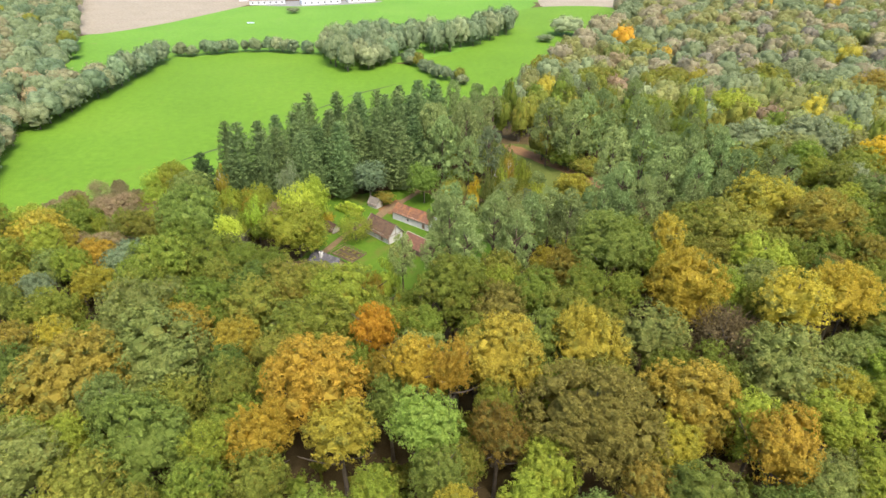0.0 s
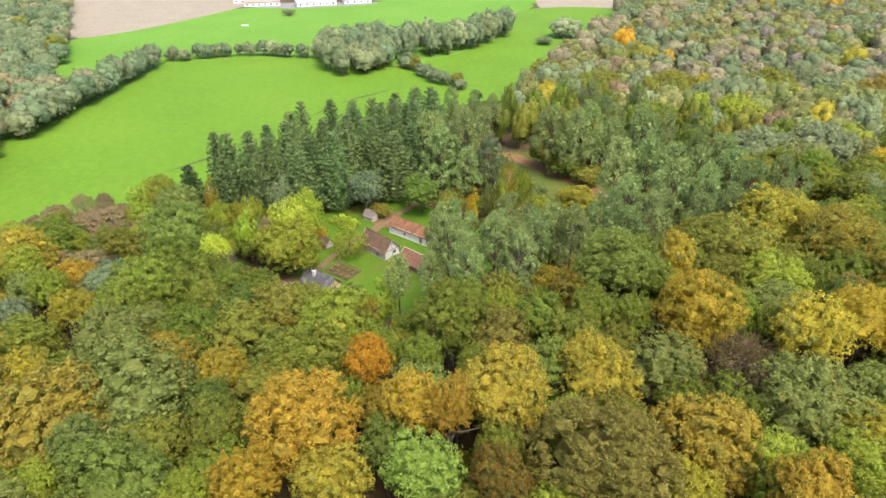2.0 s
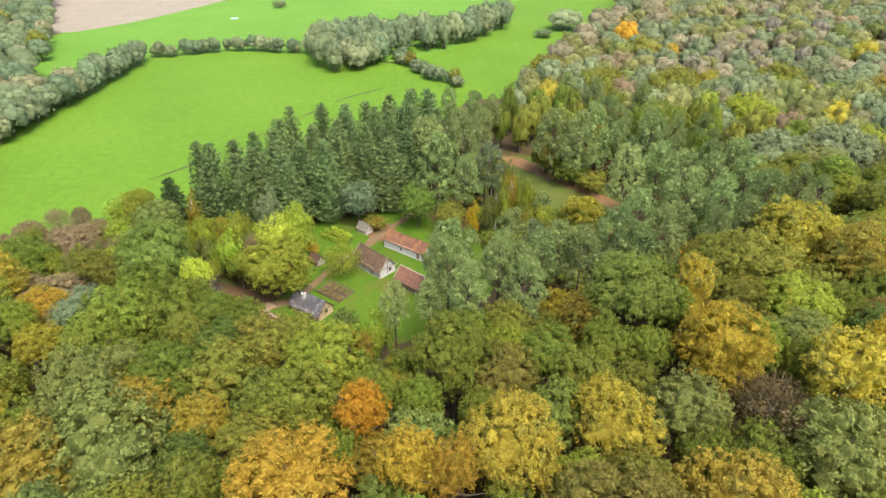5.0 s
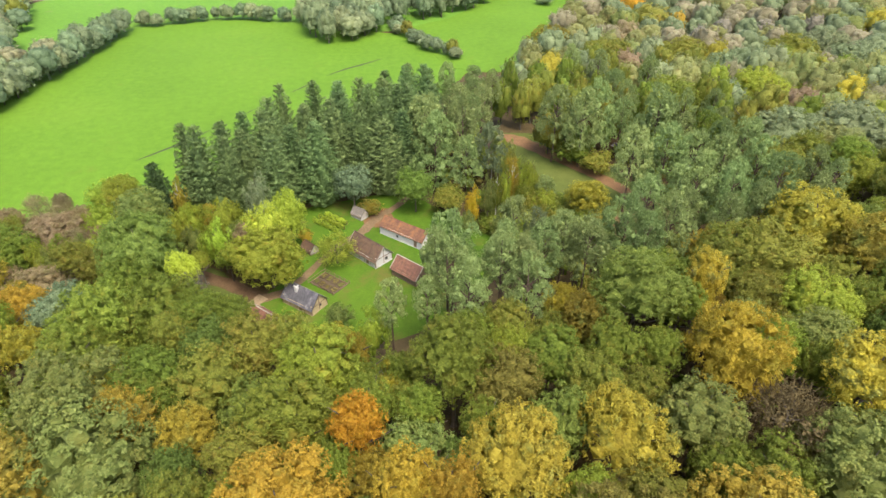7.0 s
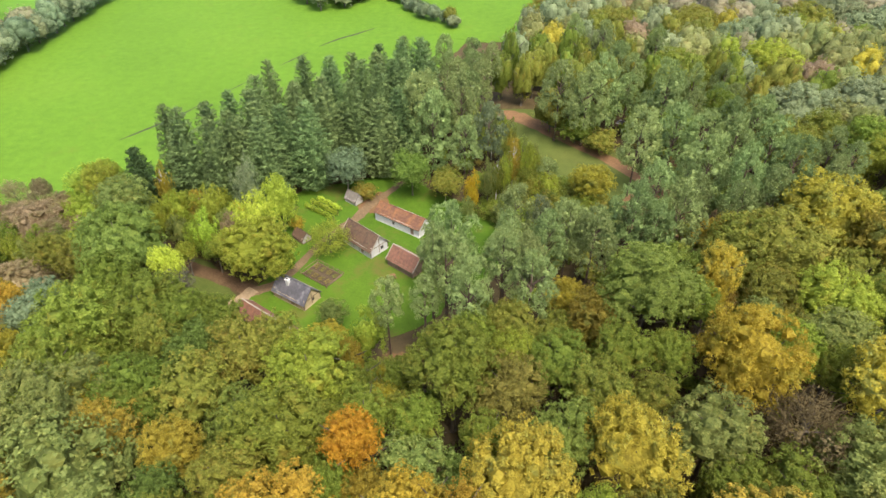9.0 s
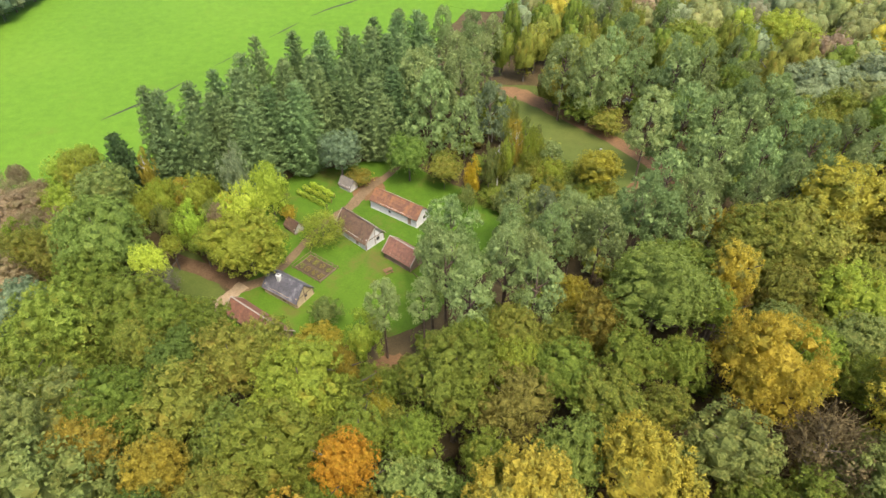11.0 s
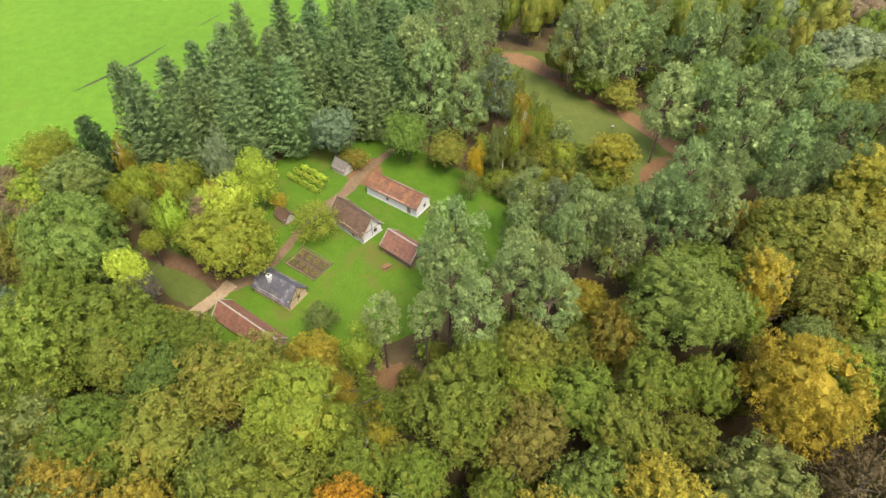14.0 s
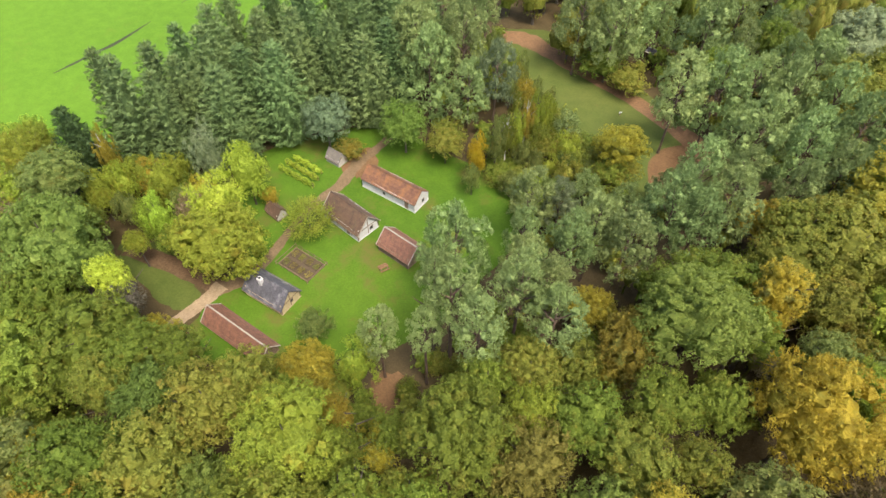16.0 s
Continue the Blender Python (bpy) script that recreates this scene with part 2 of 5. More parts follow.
M_FARM_ROOF = plain("farm_roof", (0.2, 0.13, 0.1), (0.3, 0.22, 0.18), 0.4)
M_TARMAC = plain("yard_surface", (0.118, 0.11, 0.102), (0.164, 0.157, 0.145), 0.1)

# ---- helpers for meshes ----


def mesh_from(name, verts, faces, material=None, smooth=False):
    me = bpy.data.meshes.new(name)
    me.from_pydata([tuple(v) for v in verts], [], [tuple(f) for f in faces])
    if material:
        me.materials.append(material)
    if smooth:
        me.shade_smooth()
    me.update()
    return me


def loose(q):
    """Vertices, quads and triangles of loose triangles (n, 3, 3) or quads (n, 4, 3)."""
    k = q.shape[1]
    index = np.arange(k * len(q)).reshape(-1, k)
    none = np.zeros((0, 7 - k), dtype=int)
    return (q.reshape(-1, 3), index, none) if k == 4 else (q.reshape(-1, 3), none, index)


def joined(pieces):
    """Several (vertices, quads, triangles) as one."""
    vs, qs, ts, n = [], [], [np.zeros((0, 3), dtype=int)], 0
    for v, q, *t in pieces:
        vs.append(v)
        qs.append(q + n)
        ts += [a + n for a in t]
        n += len(v)
    return np.concatenate(vs), np.concatenate(qs), np.concatenate(ts)


def quads_mesh(name, vqt, material=None, scale=1.0):
    """A mesh from vertices, quads and triangles."""
    v, q, t = vqt
    nq, n3 = len(q), len(t)
    me = bpy.data.meshes.new(name)
    me.vertices.add(len(v))
    me.vertices.foreach_set("co", np.ascontiguousarray(scale * v, dtype=np.float32).ravel())
    me.loops.add(4 * nq + 3 * n3)
    me.loops.foreach_set("vertex_index", np.concatenate([q.ravel(), t.ravel()]).astype(np.int32))
    me.polygons.add(nq + n3)
    me.polygons.foreach_set("loop_start", np.concatenate([4 * np.arange(nq), 4 * nq + 3 * np.arange(n3)]).astype(np.int32))
    me.update(calc_edges=True)
    me.polygons.foreach_set("use_smooth", np.concatenate([np.ones(nq, dtype=bool), np.zeros(n3, dtype=bool)]))
    if material:
        me.materials.append(material)
    return me


def part(name, data, material, parent, label="", at=None):
    """Links a bmesh or mesh as one mesh object under a thing or a part."""
    if isinstance(data, bmesh.types.BMesh):
        me = bpy.data.meshes.new(name)
        data.to_mesh(me)
        data.free()
        data = me
        if material:
            data.materials.append(material)
    ob = new(name, data)
    ob.parent = parent
    if at is not None:
        ob.matrix_basis = at
    if label:
        ob["label"] = label
    return ob


def box(bm, x0, x1, y0, y1, z0, z1, bevel=0.0, m=None):
    r = bmesh.ops.create_cube(bm, size=1.0)
    vs = r["verts"]
    for v in vs:
        v.co = Vector((x0 + (v.co.x + 0.5) * (x1 - x0), y0 + (v.co.y + 0.5) * (y1 - y0), z0 + (v.co.z + 0.5) * (z1 - z0)))
    if bevel:
        es = list({e for v in vs for e in v.link_edges})
        r = bmesh.ops.bevel(bm, geom=es, offset=bevel, segments=1, affect="EDGES")
        vs = list({v for f in r["faces"] for v in f.verts} | {v for v in vs if v.is_valid})
    if m is not None:
        bmesh.ops.transform(bm, matrix=m, verts=[v for v in vs if v.is_valid])
    return vs


def boxed(*args, **kw):
    bm = bmesh.new()
    box(bm, *args, **kw)
    return bm


def thing(name, m, label, category, group="", kind=""):
    ob = new(name)
    ob.empty_display_size = 0.3
    ob.matrix_basis = m
    return tagged(ob, label, category, group, kind)


def tube(p, q, r0, r1, sides=6):
    """Vertices and faces of a tapered limb from p to q."""
    p, q = np.array(p, float), np.array(q, float)
    d = q - p
    d /= np.linalg.norm(d) + 1e-9
    a = np.cross(d, (0.3, 0.9, 0.2))
    a /= np.linalg.norm(a)
    b = np.cross(d, a)
    ang = np.linspace(0, 2 * np.pi, sides, endpoint=False)
    ring = np.cos(ang)[:, None] * a + np.sin(ang)[:, None] * b
    v = np.concatenate([p + r0 * ring, q + r1 * ring])
    f = [(i, (i + 1) % sides, sides + (i + 1) % sides, sides + i) for i in range(sides)]
    return v, f


def tubes_mesh(name, segs, sides=6):
    vs, fs, n = [], [], 0
    for s in segs:
        v, f = tube(*s, sides=sides)
        vs.append(v)
        fs += [tuple(i + n for i in g) for g in f]
        n += len(v)
    return mesh_from(name, np.concatenate(vs), fs, smooth=True)


def unit(v):
    return v / (np.linalg.norm(v, axis=-1, keepdims=True) + 1e-9)


def leaf_quads(rng, pos, nrm, length, width, spread=0.6, along=None):
    """Loose leaf sprays at pos, facing about nrm, pointed at the outer end."""
    n = len(pos)
    nn = unit(nrm + spread * rng.normal(size=(n, 3)))
    if along is None:
        d = unit(np.cross(nn, rng.normal(size=(n, 3))))
    else:
        d = unit(along + 0.45 * rng.normal(size=(n, 3)))
        nn = unit(nn - (nn * d).sum(1, keepdims=True) * d)
    s = np.cross(nn, d)
    L = (length * rng.uniform(0.65, 1.35, n))[:, None]
    Wd = (width * rng.uniform(0.65, 1.35, n))[:, None]
    slip = rng.uniform(-0.4, 0.4, (n, 1)) * Wd
    a = pos - 0.45 * L * d - 0.55 * Wd * s
    b = pos - 0.35 * L * d + 0.55 * Wd * s
    c = pos + 0.6 * L * d + slip * s - 0.08 * L * nn
    return np.stack([a, b, c], 1)


def sphere_dirs(rng, n, zmin=-0.4):
    i = np.arange(n) + 0.5
    z = 1 - (1 - zmin) * i / n
    ph = i * 2.39996 + rng.uniform(0, 6.28)
    r = np.sqrt(np.maximum(0, 1 - z * z))
    d = np.stack([r * np.cos(ph), r * np.sin(ph), z], 1)
    return unit(d + rng.normal(scale=0.16, size=d.shape))


def shell(reach, sectors, rings, low=2.55):
    """A closed leafy skin: reach(directions) gives its distance from the centre."""
    ph = np.linspace(0, 2 * np.pi, sectors, endpoint=False)
    th = np.linspace(0.12, low, rings)
    T, P = np.meshgrid(th, ph, indexing="ij")
    P = P + 0.5 * (np.arange(rings) % 2)[:, None] * 2 * np.pi / sectors
    d = np.stack([np.sin(T) * np.cos(P), np.sin(T) * np.sin(P), np.cos(T)], -1).reshape(-1, 3)
    v = d * reach(d)[:, None]
    q = [(r * sectors + k, (r + 1) * sectors + k, (r + 1) * sectors + (k + 1) % sectors, r * sectors + (k + 1) % sectors) for r in range(rings - 1) for k in range(sectors)]
    h = sectors // 2
    q += [(k, k + 1, sectors - 2 - k, sectors - 1 - k) for k in range(h - 1)]
    return v, np.array(q)


def envelope(centres, radii, floor_, tight=0.90):
    """How far the lobes reach from the middle in each direction."""
    def reach(d):
        b = d @ centres.T
        disc = b * b - (centres ** 2).sum(1) + radii ** 2
        far = np.where((disc > 0) & (b > 0), b + np.sqrt(np.maximum(disc, 0)), 0)
        return np.maximum(far.max(1) * tight, floor_)
    return reach


def cores(rng, c, lr, flat=0.85, fill=(0.62, 0.88)):
    """Knobbly leafy hearts of the lobes, which close them."""
    n, vs, qs = len(c), [], []
    ph0 = rng.uniform(0, 6.28, n)
    for polar, tilt in ((0.55, 0.0), (1.25, 0.5), (2.0, 0.0)):
        for k in range(4):
            a = ph0 + 1.5708 * (k + tilt)
            rr = lr * rng.uniform(*fill, n)
            vs.append(np.stack([rr * math.sin(polar) * np.cos(a), rr * math.sin(polar) * np.sin(a), rr * flat * math.cos(polar)], 1) + c)
    v = np.stack(vs, 1).reshape(-1, 3)
    one = [(0, 1, 2, 3)] + [(r + k, r + 4 + k, r + 4 + (k + 1) % 4, r + (k + 1) % 4) for r in (0, 4) for k in range(4)]
    q = (np.array(one)[None] + 12 * np.arange(n)[:, None, None]).reshape(-1, 4)
    return v, q


def buds(rng, c, lr, flat=0.85, fill=(0.7, 0.95)):
    """Small eight-sided leafy knobs."""
    n = len(c)
    ax = np.array([(1, 0, 0), (0, 1, 0), (-1, 0, 0), (0, -1, 0), (0, 0, 1), (0, 0, -1)], float)
    a = rng.uniform(0, 6.28, n)
    rot = np.zeros((n, 3, 3))
    rot[:, 0, 0], rot[:, 0, 1], rot[:, 1, 0], rot[:, 1, 1], rot[:, 2, 2] = np.cos(a), -np.sin(a), np.sin(a), np.cos(a), 1
    v = np.einsum("nij,kj->nki", rot, ax) * (lr[:, None] * rng.uniform(*fill, (n, 6)))[:, :, None] * (1, 1, flat) + c[:, None, :]
    one = [(k, (k + 1) % 4, 4) for k in range(4)] + [((k + 1) % 4, k, 5) for k in range(4)]
    t = (np.array(one)[None] + 6 * np.arange(n)[:, None, None]).reshape(-1, 3)
    return v.reshape(-1, 3), np.zeros((0, 4), dtype=int), t


def lobed_crown(seed, major=26, per=10, big=(0.25, 0.36), small=(0.07, 0.115), leaves=24, size=0.05, rough=0.08, spray=0.0, skin=(14, 8), low=-0.5, shaggy=0.3, lift=0.25, deep=0.62, core=(0.45, 0.68), soft=False):
    """A full crown of radius 1: boughs that end in uneven masses, each built of small leafy clumps, with crevices between them."""
    rng = np.random.default_rng(seed)
    d = unit(sphere_dirs(rng, major, low) + rng.normal(scale=0.12, size=(major, 3)))
    br = rng.uniform(*big, major)
    wave = np.sin(d @ rng.normal(scale=2.2, size=(3, 4)) + rng.uniform(0, 6.28, 4)).mean(1)
    c = d * ((1.0 - br - 0.5 * small[1]) * (1 + 0.22 * wave) * (1 - np.abs(rng.normal(scale=rough, size=major))))[:, None]
    heart = envelope(c, br, 0.5, deep)
    v, q, t = joined([shell(lambda e: heart(e) * rng.uniform(0.86, 1.08, len(e)), *skin), cores(rng, c, br, 0.9, core)])
    out = [(v, q)] if soft else [loose(v[q])]
    # clumps sit on the outer side of every mass
    k = major * per
    own = np.repeat(np.arange(major), per)
    cap = np.concatenate([sphere_dirs(rng, per, -0.25) for _ in range(major)])
    a = unit(np.cross(d, (0.31, 0.2, 0.93)))
    b = np.cross(d, a)
    u = unit(cap[:, :1] * a[own] + cap[:, 1:2] * b[own] + cap[:, 2:] * d[own] + (0, 0, 0.15))
    cl = c[own] + u * (br[own] * rng.uniform(0.82, 1.1, k))[:, None]
    gap = np.linalg.norm(cl[:, None] - c[None], axis=2) / br[None]
    gap[np.arange(k), own] = 9
    keep = gap.min(1) > 0.72
    cl, u, own = cl[keep], u[keep], own[keep]
    lr = rng.uniform(*small, len(cl))
    share = np.maximum(2, leaves * (lr / lr.mean()) ** 2 * (1 + 0.35 * np.clip(cl[:, 2], -0.5, 1)))
    who = np.repeat(np.arange(len(cl)), share.astype(int))
    n = len(who)
    w = unit(rng.normal(size=(n, 3)) + 0.8 * u[who] + (0, 0, lift))
    pos = cl[who] + w * (lr[who] * rng.uniform(0.55, 1.0 + shaggy, n))[:, None]
    m = int(n * spray)
    pick = rng.permutation(n)
    f, g = pick[m:], pick[:m]
    if len(f):
        out.append(loose(leaf_quads(rng, pos[f], w[f] + 0.4 * u[who[f]] + (0, 0, 0.15), size, size * 0.85, 0.45)))
    if len(g):
        out.append(loose(leaf_quads(rng, pos[g], w[g], size * 1.6, size * 0.55, 0.5, along=unit(0.9 * u[who[g]] + 0.5 * w[g] + (0, 0, 0.45)))))
    return joined(out)


def pine_crown(seed, boughs=34, per=7, leaves=17):
    """An irregular pine crown of radius 1: flattish pads of needle tufts at the ends of rising boughs, open between them."""
    rng = np.random.default_rng(seed)
    k = np.arange(boughs)
    z = 1 - 1.8 * ((k + rng.uniform(0, 1, boughs)) / boughs) ** 0.85
    z[0] = 0.9
    reach = (1.0 - 0.72 * np.clip((z + 0.3) / 1.3, 0, 1) ** 1.3) * (0.6 + 0.4 * np.clip((z + 1) * 1.6, 0, 1))
    ph = k * 2.4 + rng.normal(scale=0.45, size=boughs)
    rr = reach * rng.uniform(0.42, 0.82, boughs) * (1 + 0.16 * np.sin(2 * ph + 4 * z + seed))
    rr[0] = 0
    c = np.stack([rr * np.cos(ph), rr * np.sin(ph), z * 0.9], 1)
    br = rng.uniform(0.17, 0.28, boughs) * (0.75 + 0.4 * reach)
    d = unit(c * (1, 1, 0.25))
    v, q = cores(rng, c, br, 0.6, (0.4, 0.62))
    out = [loose(v[q])]
    own = np.repeat(k, per)
    u = unit(rng.normal(size=(len(own), 3)) + 0.7 * d[own] + (0, 0, 0.6))
    cl = c[own] + u * (br[own] * rng.uniform(0.75, 1.1, len(own)))[:, None] * (1, 1, 0.62)
    lr = rng.uniform(0.075, 0.13, len(own))
    who = np.repeat(np.arange(len(own)), np.maximum(4, (leaves * (lr / lr.mean()) ** 2).astype(int)))
    n = len(who)
    w = unit(rng.normal(size=(n, 3)) + 0.6 * u[who] + (0, 0, 0.35))
    pos = cl[who] + w * (lr[who] * rng.uniform(0.7, 1.25, n))[:, None] * (1, 1, 0.8)
    out.append(loose(leaf_quads(rng, pos, w, 0.074, 0.04, 0.45, along=unit(0.9 * w + 0.3 * d[own][who] + (0, 0, 0.45)))))
    return joined(out)


def cone_crown(seed, whorls=19, width=0.30, power=0.72, rise=0.35, arms=8, leaves=9, droop=0.10, leaf_size=0.03):
    """A conifer of height 1: whorls of boughs that sweep out and turn up at the tips, feathered with sprays, under a pointed leader."""
    rng = np.random.default_rng(seed)
    spots, dirs, sizes, out = [], [], [], []
    s = np.linspace(0.03, 0.965, whorls) + rng.normal(scale=0.006, size=whorls)
    for i, h in enumerate(s):
        full = width * (1 - h) ** power * (1 - 0.3 * max(0, 0.12 - h) / 0.12)
        count = max(4, round(arms * (0.55 + 0.6 * (1 - h))))
        a0 = rng.uniform(0, 6.28)
        for k in range(count):
            ph = a0 + 6.2832 * (k + rng.uniform(-0.25, 0.25)) / count
            L = full * rng.uniform(0.78, 1.12) * (1 + 0.1 * math.sin(2 * ph + seed))
            d = np.array((math.cos(ph), math.sin(ph), 0.0))
            steps = max(2, round(4.6 * L / width))
            for j in range(steps):
                f = (j + 0.8) / (steps + 0.3)
                p = d * L * f
                p[2] = h + L * (rise * f * f - droop * f) * 0.9
                spots.append(p)
                dirs.append(d)
                sizes.append(width * (0.05 + 0.10 * (L / width) * (1.15 - 0.75 * abs(f - 0.5))))
    spots.append(np.array((0, 0, 0.975)))
    dirs.append(np.array((0.05, 0, 1.0)))
    sizes.append(0.03 * width)
    c, d, lr = np.array(spots), np.array(dirs), np.array(sizes)
    out.append(buds(rng, c, lr, 0.5, (0.4, 0.65)))
    # the dense heart of the tree
    rings, sectors = 8, 9
    hs = np.linspace(0.0, 0.96, rings)
    a = np.linspace(0, 2 * np.pi, sectors, endpoint=False)
    ring = np.stack([np.cos(a), np.sin(a)], 1)
    v = np.concatenate([np.concatenate([ring * (0.36 * width * (1 - hs[r]) ** power * rng.uniform(0.8, 1.2, sectors))[:, None], np.full((sectors, 1), 0.02 + 0.94 * hs[r])], 1) for r in range(rings)])
    q = np.array([(r * sectors + k, r * sectors + (k + 1) % sectors, (r + 1) * sectors + (k + 1) % sectors, (r + 1) * sectors + k) for r in range(rings - 1) for k in range(sectors)])
    out.append(loose(v[q]))
    who = np.repeat(np.arange(len(c)), leaves)
    n = len(who)
    w = unit(rng.normal(size=(n, 3)) + 0.5 * d[who] + (0, 0, 0.5))
    pos = c[who] + w * (lr[who] * rng.uniform(0.6, 1.2, n))[:, None] * (1, 1, 0.55)
    al = unit(0.5 * w * (1, 1, 0.4) + 0.8 * d[who] + (0, 0, 0.6 * rise))
    out.append(loose(leaf_quads(rng, pos, w + (0, 0, 0.7), 1.1 * leaf_size, 0.28 * leaf_size, 0.3, along=al)))
    return joined(out)


def twig_crown(seed, n_tw=700):
    """A thin crown of radius 1: fine upright twigs fanning out, with few leaves left."""
    rng = np.random.default_rng(seed)
    u = unit(rng.normal(size=(n_tw, 3)) + (0, 0, 0.35))
    pos = u * (rng.uniform(0.25, 1.0, n_tw) ** 0.6)[:, None]
    twigs = leaf_quads(rng, pos, rng.normal(size=(n_tw, 3)), 0.26, 0.022, 0.5, along=unit(u + (0, 0, 0.5)))
    puff = sphere_dirs(rng, 40, -0.5) * rng.uniform(0.5, 0.95, (40, 1))
    w = rng.integers(40, size=n_tw)
    spot = puff[w] + rng.normal(scale=0.1, size=(n_tw, 3))
    return joined([loose(twigs), loose(leaf_quads(rng, spot, unit(spot) + (0, 0, 0.4), 0.075, 0.055, 0.6))])


def trunk_mesh(name, seed, limbs=7, fork=0.45, reach=0.30):
    """A trunk of height 1 with a flared foot and limbs that rise into the crown."""
    rng = np.random.default_rng(seed)
    segs = [((0, 0, -0.02), (0, 0, 0.05), 0.034, 0.022), ((0, 0, 0.05), (0.01, 0, fork), 0.022, 0.017), ((0.01, 0, fork), (0.0, 0.015, 0.97), 0.017, 0.004)]
    for k in range(limbs):
        z = fork + (0.85 - fork) * k / limbs
        ph = 2.4 * k + rng.uniform(0, 0.8)
        L = reach * rng.uniform(0.7, 1.1) * (1.1 - 0.5 * k / limbs)
        mid = (0.5 * L * math.cos(ph), 0.5 * L * math.sin(ph), z + 0.30 * L)
        end = (L * math.cos(ph), L * math.sin(ph), z + 0.75 * L)
        segs += [((0, 0, z), mid, 0.010, 0.007), (mid, end, 0.007, 0.002)]
    return tubes_mesh(name, segs, 5)

# ---- ground ----


def smooth_ring(corners, steps=6):
    """A closed Catmull-Rom outline through the corners."""
    n, out = len(corners), []
    for i in range(n):
        p0, p1, p2, p3 = (np.array(corners[(i + k - 1) % n], float) for k in range(4))
        for s in range(steps):
            t = s / steps
            out.append(0.5 * (2 * p1 + (p2 - p0) * t + (2 * p0 - 5 * p1 + 4 * p2 - p3) * t * t + (3 * p1 - p0 - 3 * p2 + p3) * t ** 3))
    return out


def sheet(name, corners, z, material, label, category, steps=6, wobble=0.0, rim=0.0):
    """A flat piece of ground with a softly wandering edge."""
    ring = smooth_ring(corners, steps) if steps > 1 else [np.array(c, float) for c in corners]
    rng = np.random.default_rng(len(name) + int(abs(corners[0][0]) * 7))
    if wobble:
        ring = [p + rng.normal(scale=wobble, size=2) for p in ring]
    bm = bmesh.new()
    vs = [bm.verts.new((p[0], p[1], z)) for p in ring]
    f = bm.faces.new(vs)
    if f.normal.z < 0:
        f.normal_flip()
    bm.normal_update()
    if rim:
        ret = bmesh.ops.extrude_face_region(bm, geom=[f])
        for v in ret["geom"]:
            if isinstance(v, bmesh.types.BMVert):
                v.co.z += rim
    bmesh.ops.triangulate(bm, faces=[g for g in bm.faces if len(g.verts) > 4])
    me = bpy.data.meshes.new(name)
    bm.to_mesh(me)
    bm.free()
    me.materials.append(material)
    return tagged(new(name, me), label, category, kind="structure")


def inside(x, y, ring):
    hit, n = False, len(ring)
    for i in range(n):
        (x0, y0), (x1, y1) = ring[i], ring[(i + 1) % n]
        if (y0 > y) != (y1 > y) and x < x0 + (y - y0) * (x1 - x0) / (y1 - y0):
            hit = not hit
    return hit


G = 2600.0
bm = bmesh.new()
bmesh.ops.create_grid(bm, x_segments=60, y_segments=60, size=G)
me = bpy.data.meshes.new("ground")
bm.to_mesh(me)
bm.free()
me.materials.append(M_LITTER)
tagged(new("ground", me), "forest floor covered with brown fallen leaves", "ground", kind="structure")

FIELD = [(-92, 8), (-66, 34), (-56, 62), (-44, 92), (-14, 132), (12, 150), (8, 162), (-18, 188), (-39, 174), (-56, 196), (-66, 216), (-104, 222), (-150, 209), (-147, 140), (-149, 110), (-156, 84), (-140, 40), (-122, 6)]
EAST_MEADOW = [(6, 176), (30, 150), (56, 156), (70, 200), (86, 228), (136, 330), (150, 400), (90, 400), (64, 350), (50, 270), (28, 226), (0, 200)]
PASTURE = [(-152, 214), (-104, 232), (-66, 228), (-30, 268), (30, 272), (46, 300), (62, 360), (86, 430), (40, 470), (-60, 430), (-166, 398), (-234, 270), (-200, 200), (-172, 150), (-158, 150)]
TILLED = [(-240, 276), (-168, 402), (-170, 470), (-230, 520), (-330, 520), (-330, 440)]
LAWN = [(-21, 27), (-8, 32), (3, 34), (14, 26), (26, 16), (30, 2), (24, -8), (17, -14), (11, -22), (2, -25), (-5, -27), (-13, -26), (-21, -28), (-27, -22), (-26, -13), (-22, -6), (-24, 4), (-27, 18)]
GLADE = [(33, 74), (46, 73), (61, 52), (73, 30), (69, 12), (56, 8), (44, 24), (38, 42), (30, 58)]

MEADOW = [(-92, 2), (-62, 20), (-48, 26), (-38, 42), (-26, 56), (-10, 66), (2, 76), (14, 110), (26, 146), (16, 178), (-4, 196), (-26, 204), (-50, 214), (-66, 226), (-104, 232), (-160, 216), (-160, 140), (-160, 110), (-166, 84), (-150, 40), (-126, 2)]
sheet("field_1", MEADOW, 0.10, M_FIELD, "wide bright green meadow of short grazed grass", "meadow", wobble=0.5, rim=0.05)
sheet("field_2", [(6, 172), (24, 140), (56, 146), (76, 196), (92, 226), (142, 328), (152, 404), (84, 404), (56, 350), (40, 280), (18, 230), (-8, 204)], 0.19, M_FIELD, "narrow bright green meadow between woods", "meadow", wobble=0.5, rim=0.05)
sheet("field_3", [(-156, 206), (-104, 222), (-60, 214), (-30, 200), (20, 226), (46, 300), (62, 360), (86, 430), (40, 470), (-60, 440), (-166, 400), (-236, 270), (-206, 200), (-176, 146), (-158, 146)], 0.07, M_PASTURE, "pale green pasture beyond the hedgerow", "pasture", wobble=0.6, rim=0.05)
sheet("field_4", TILLED, 0.10, M_STUBBLE, "bare beige tilled field", "field", wobble=0.4, rim=0.05)
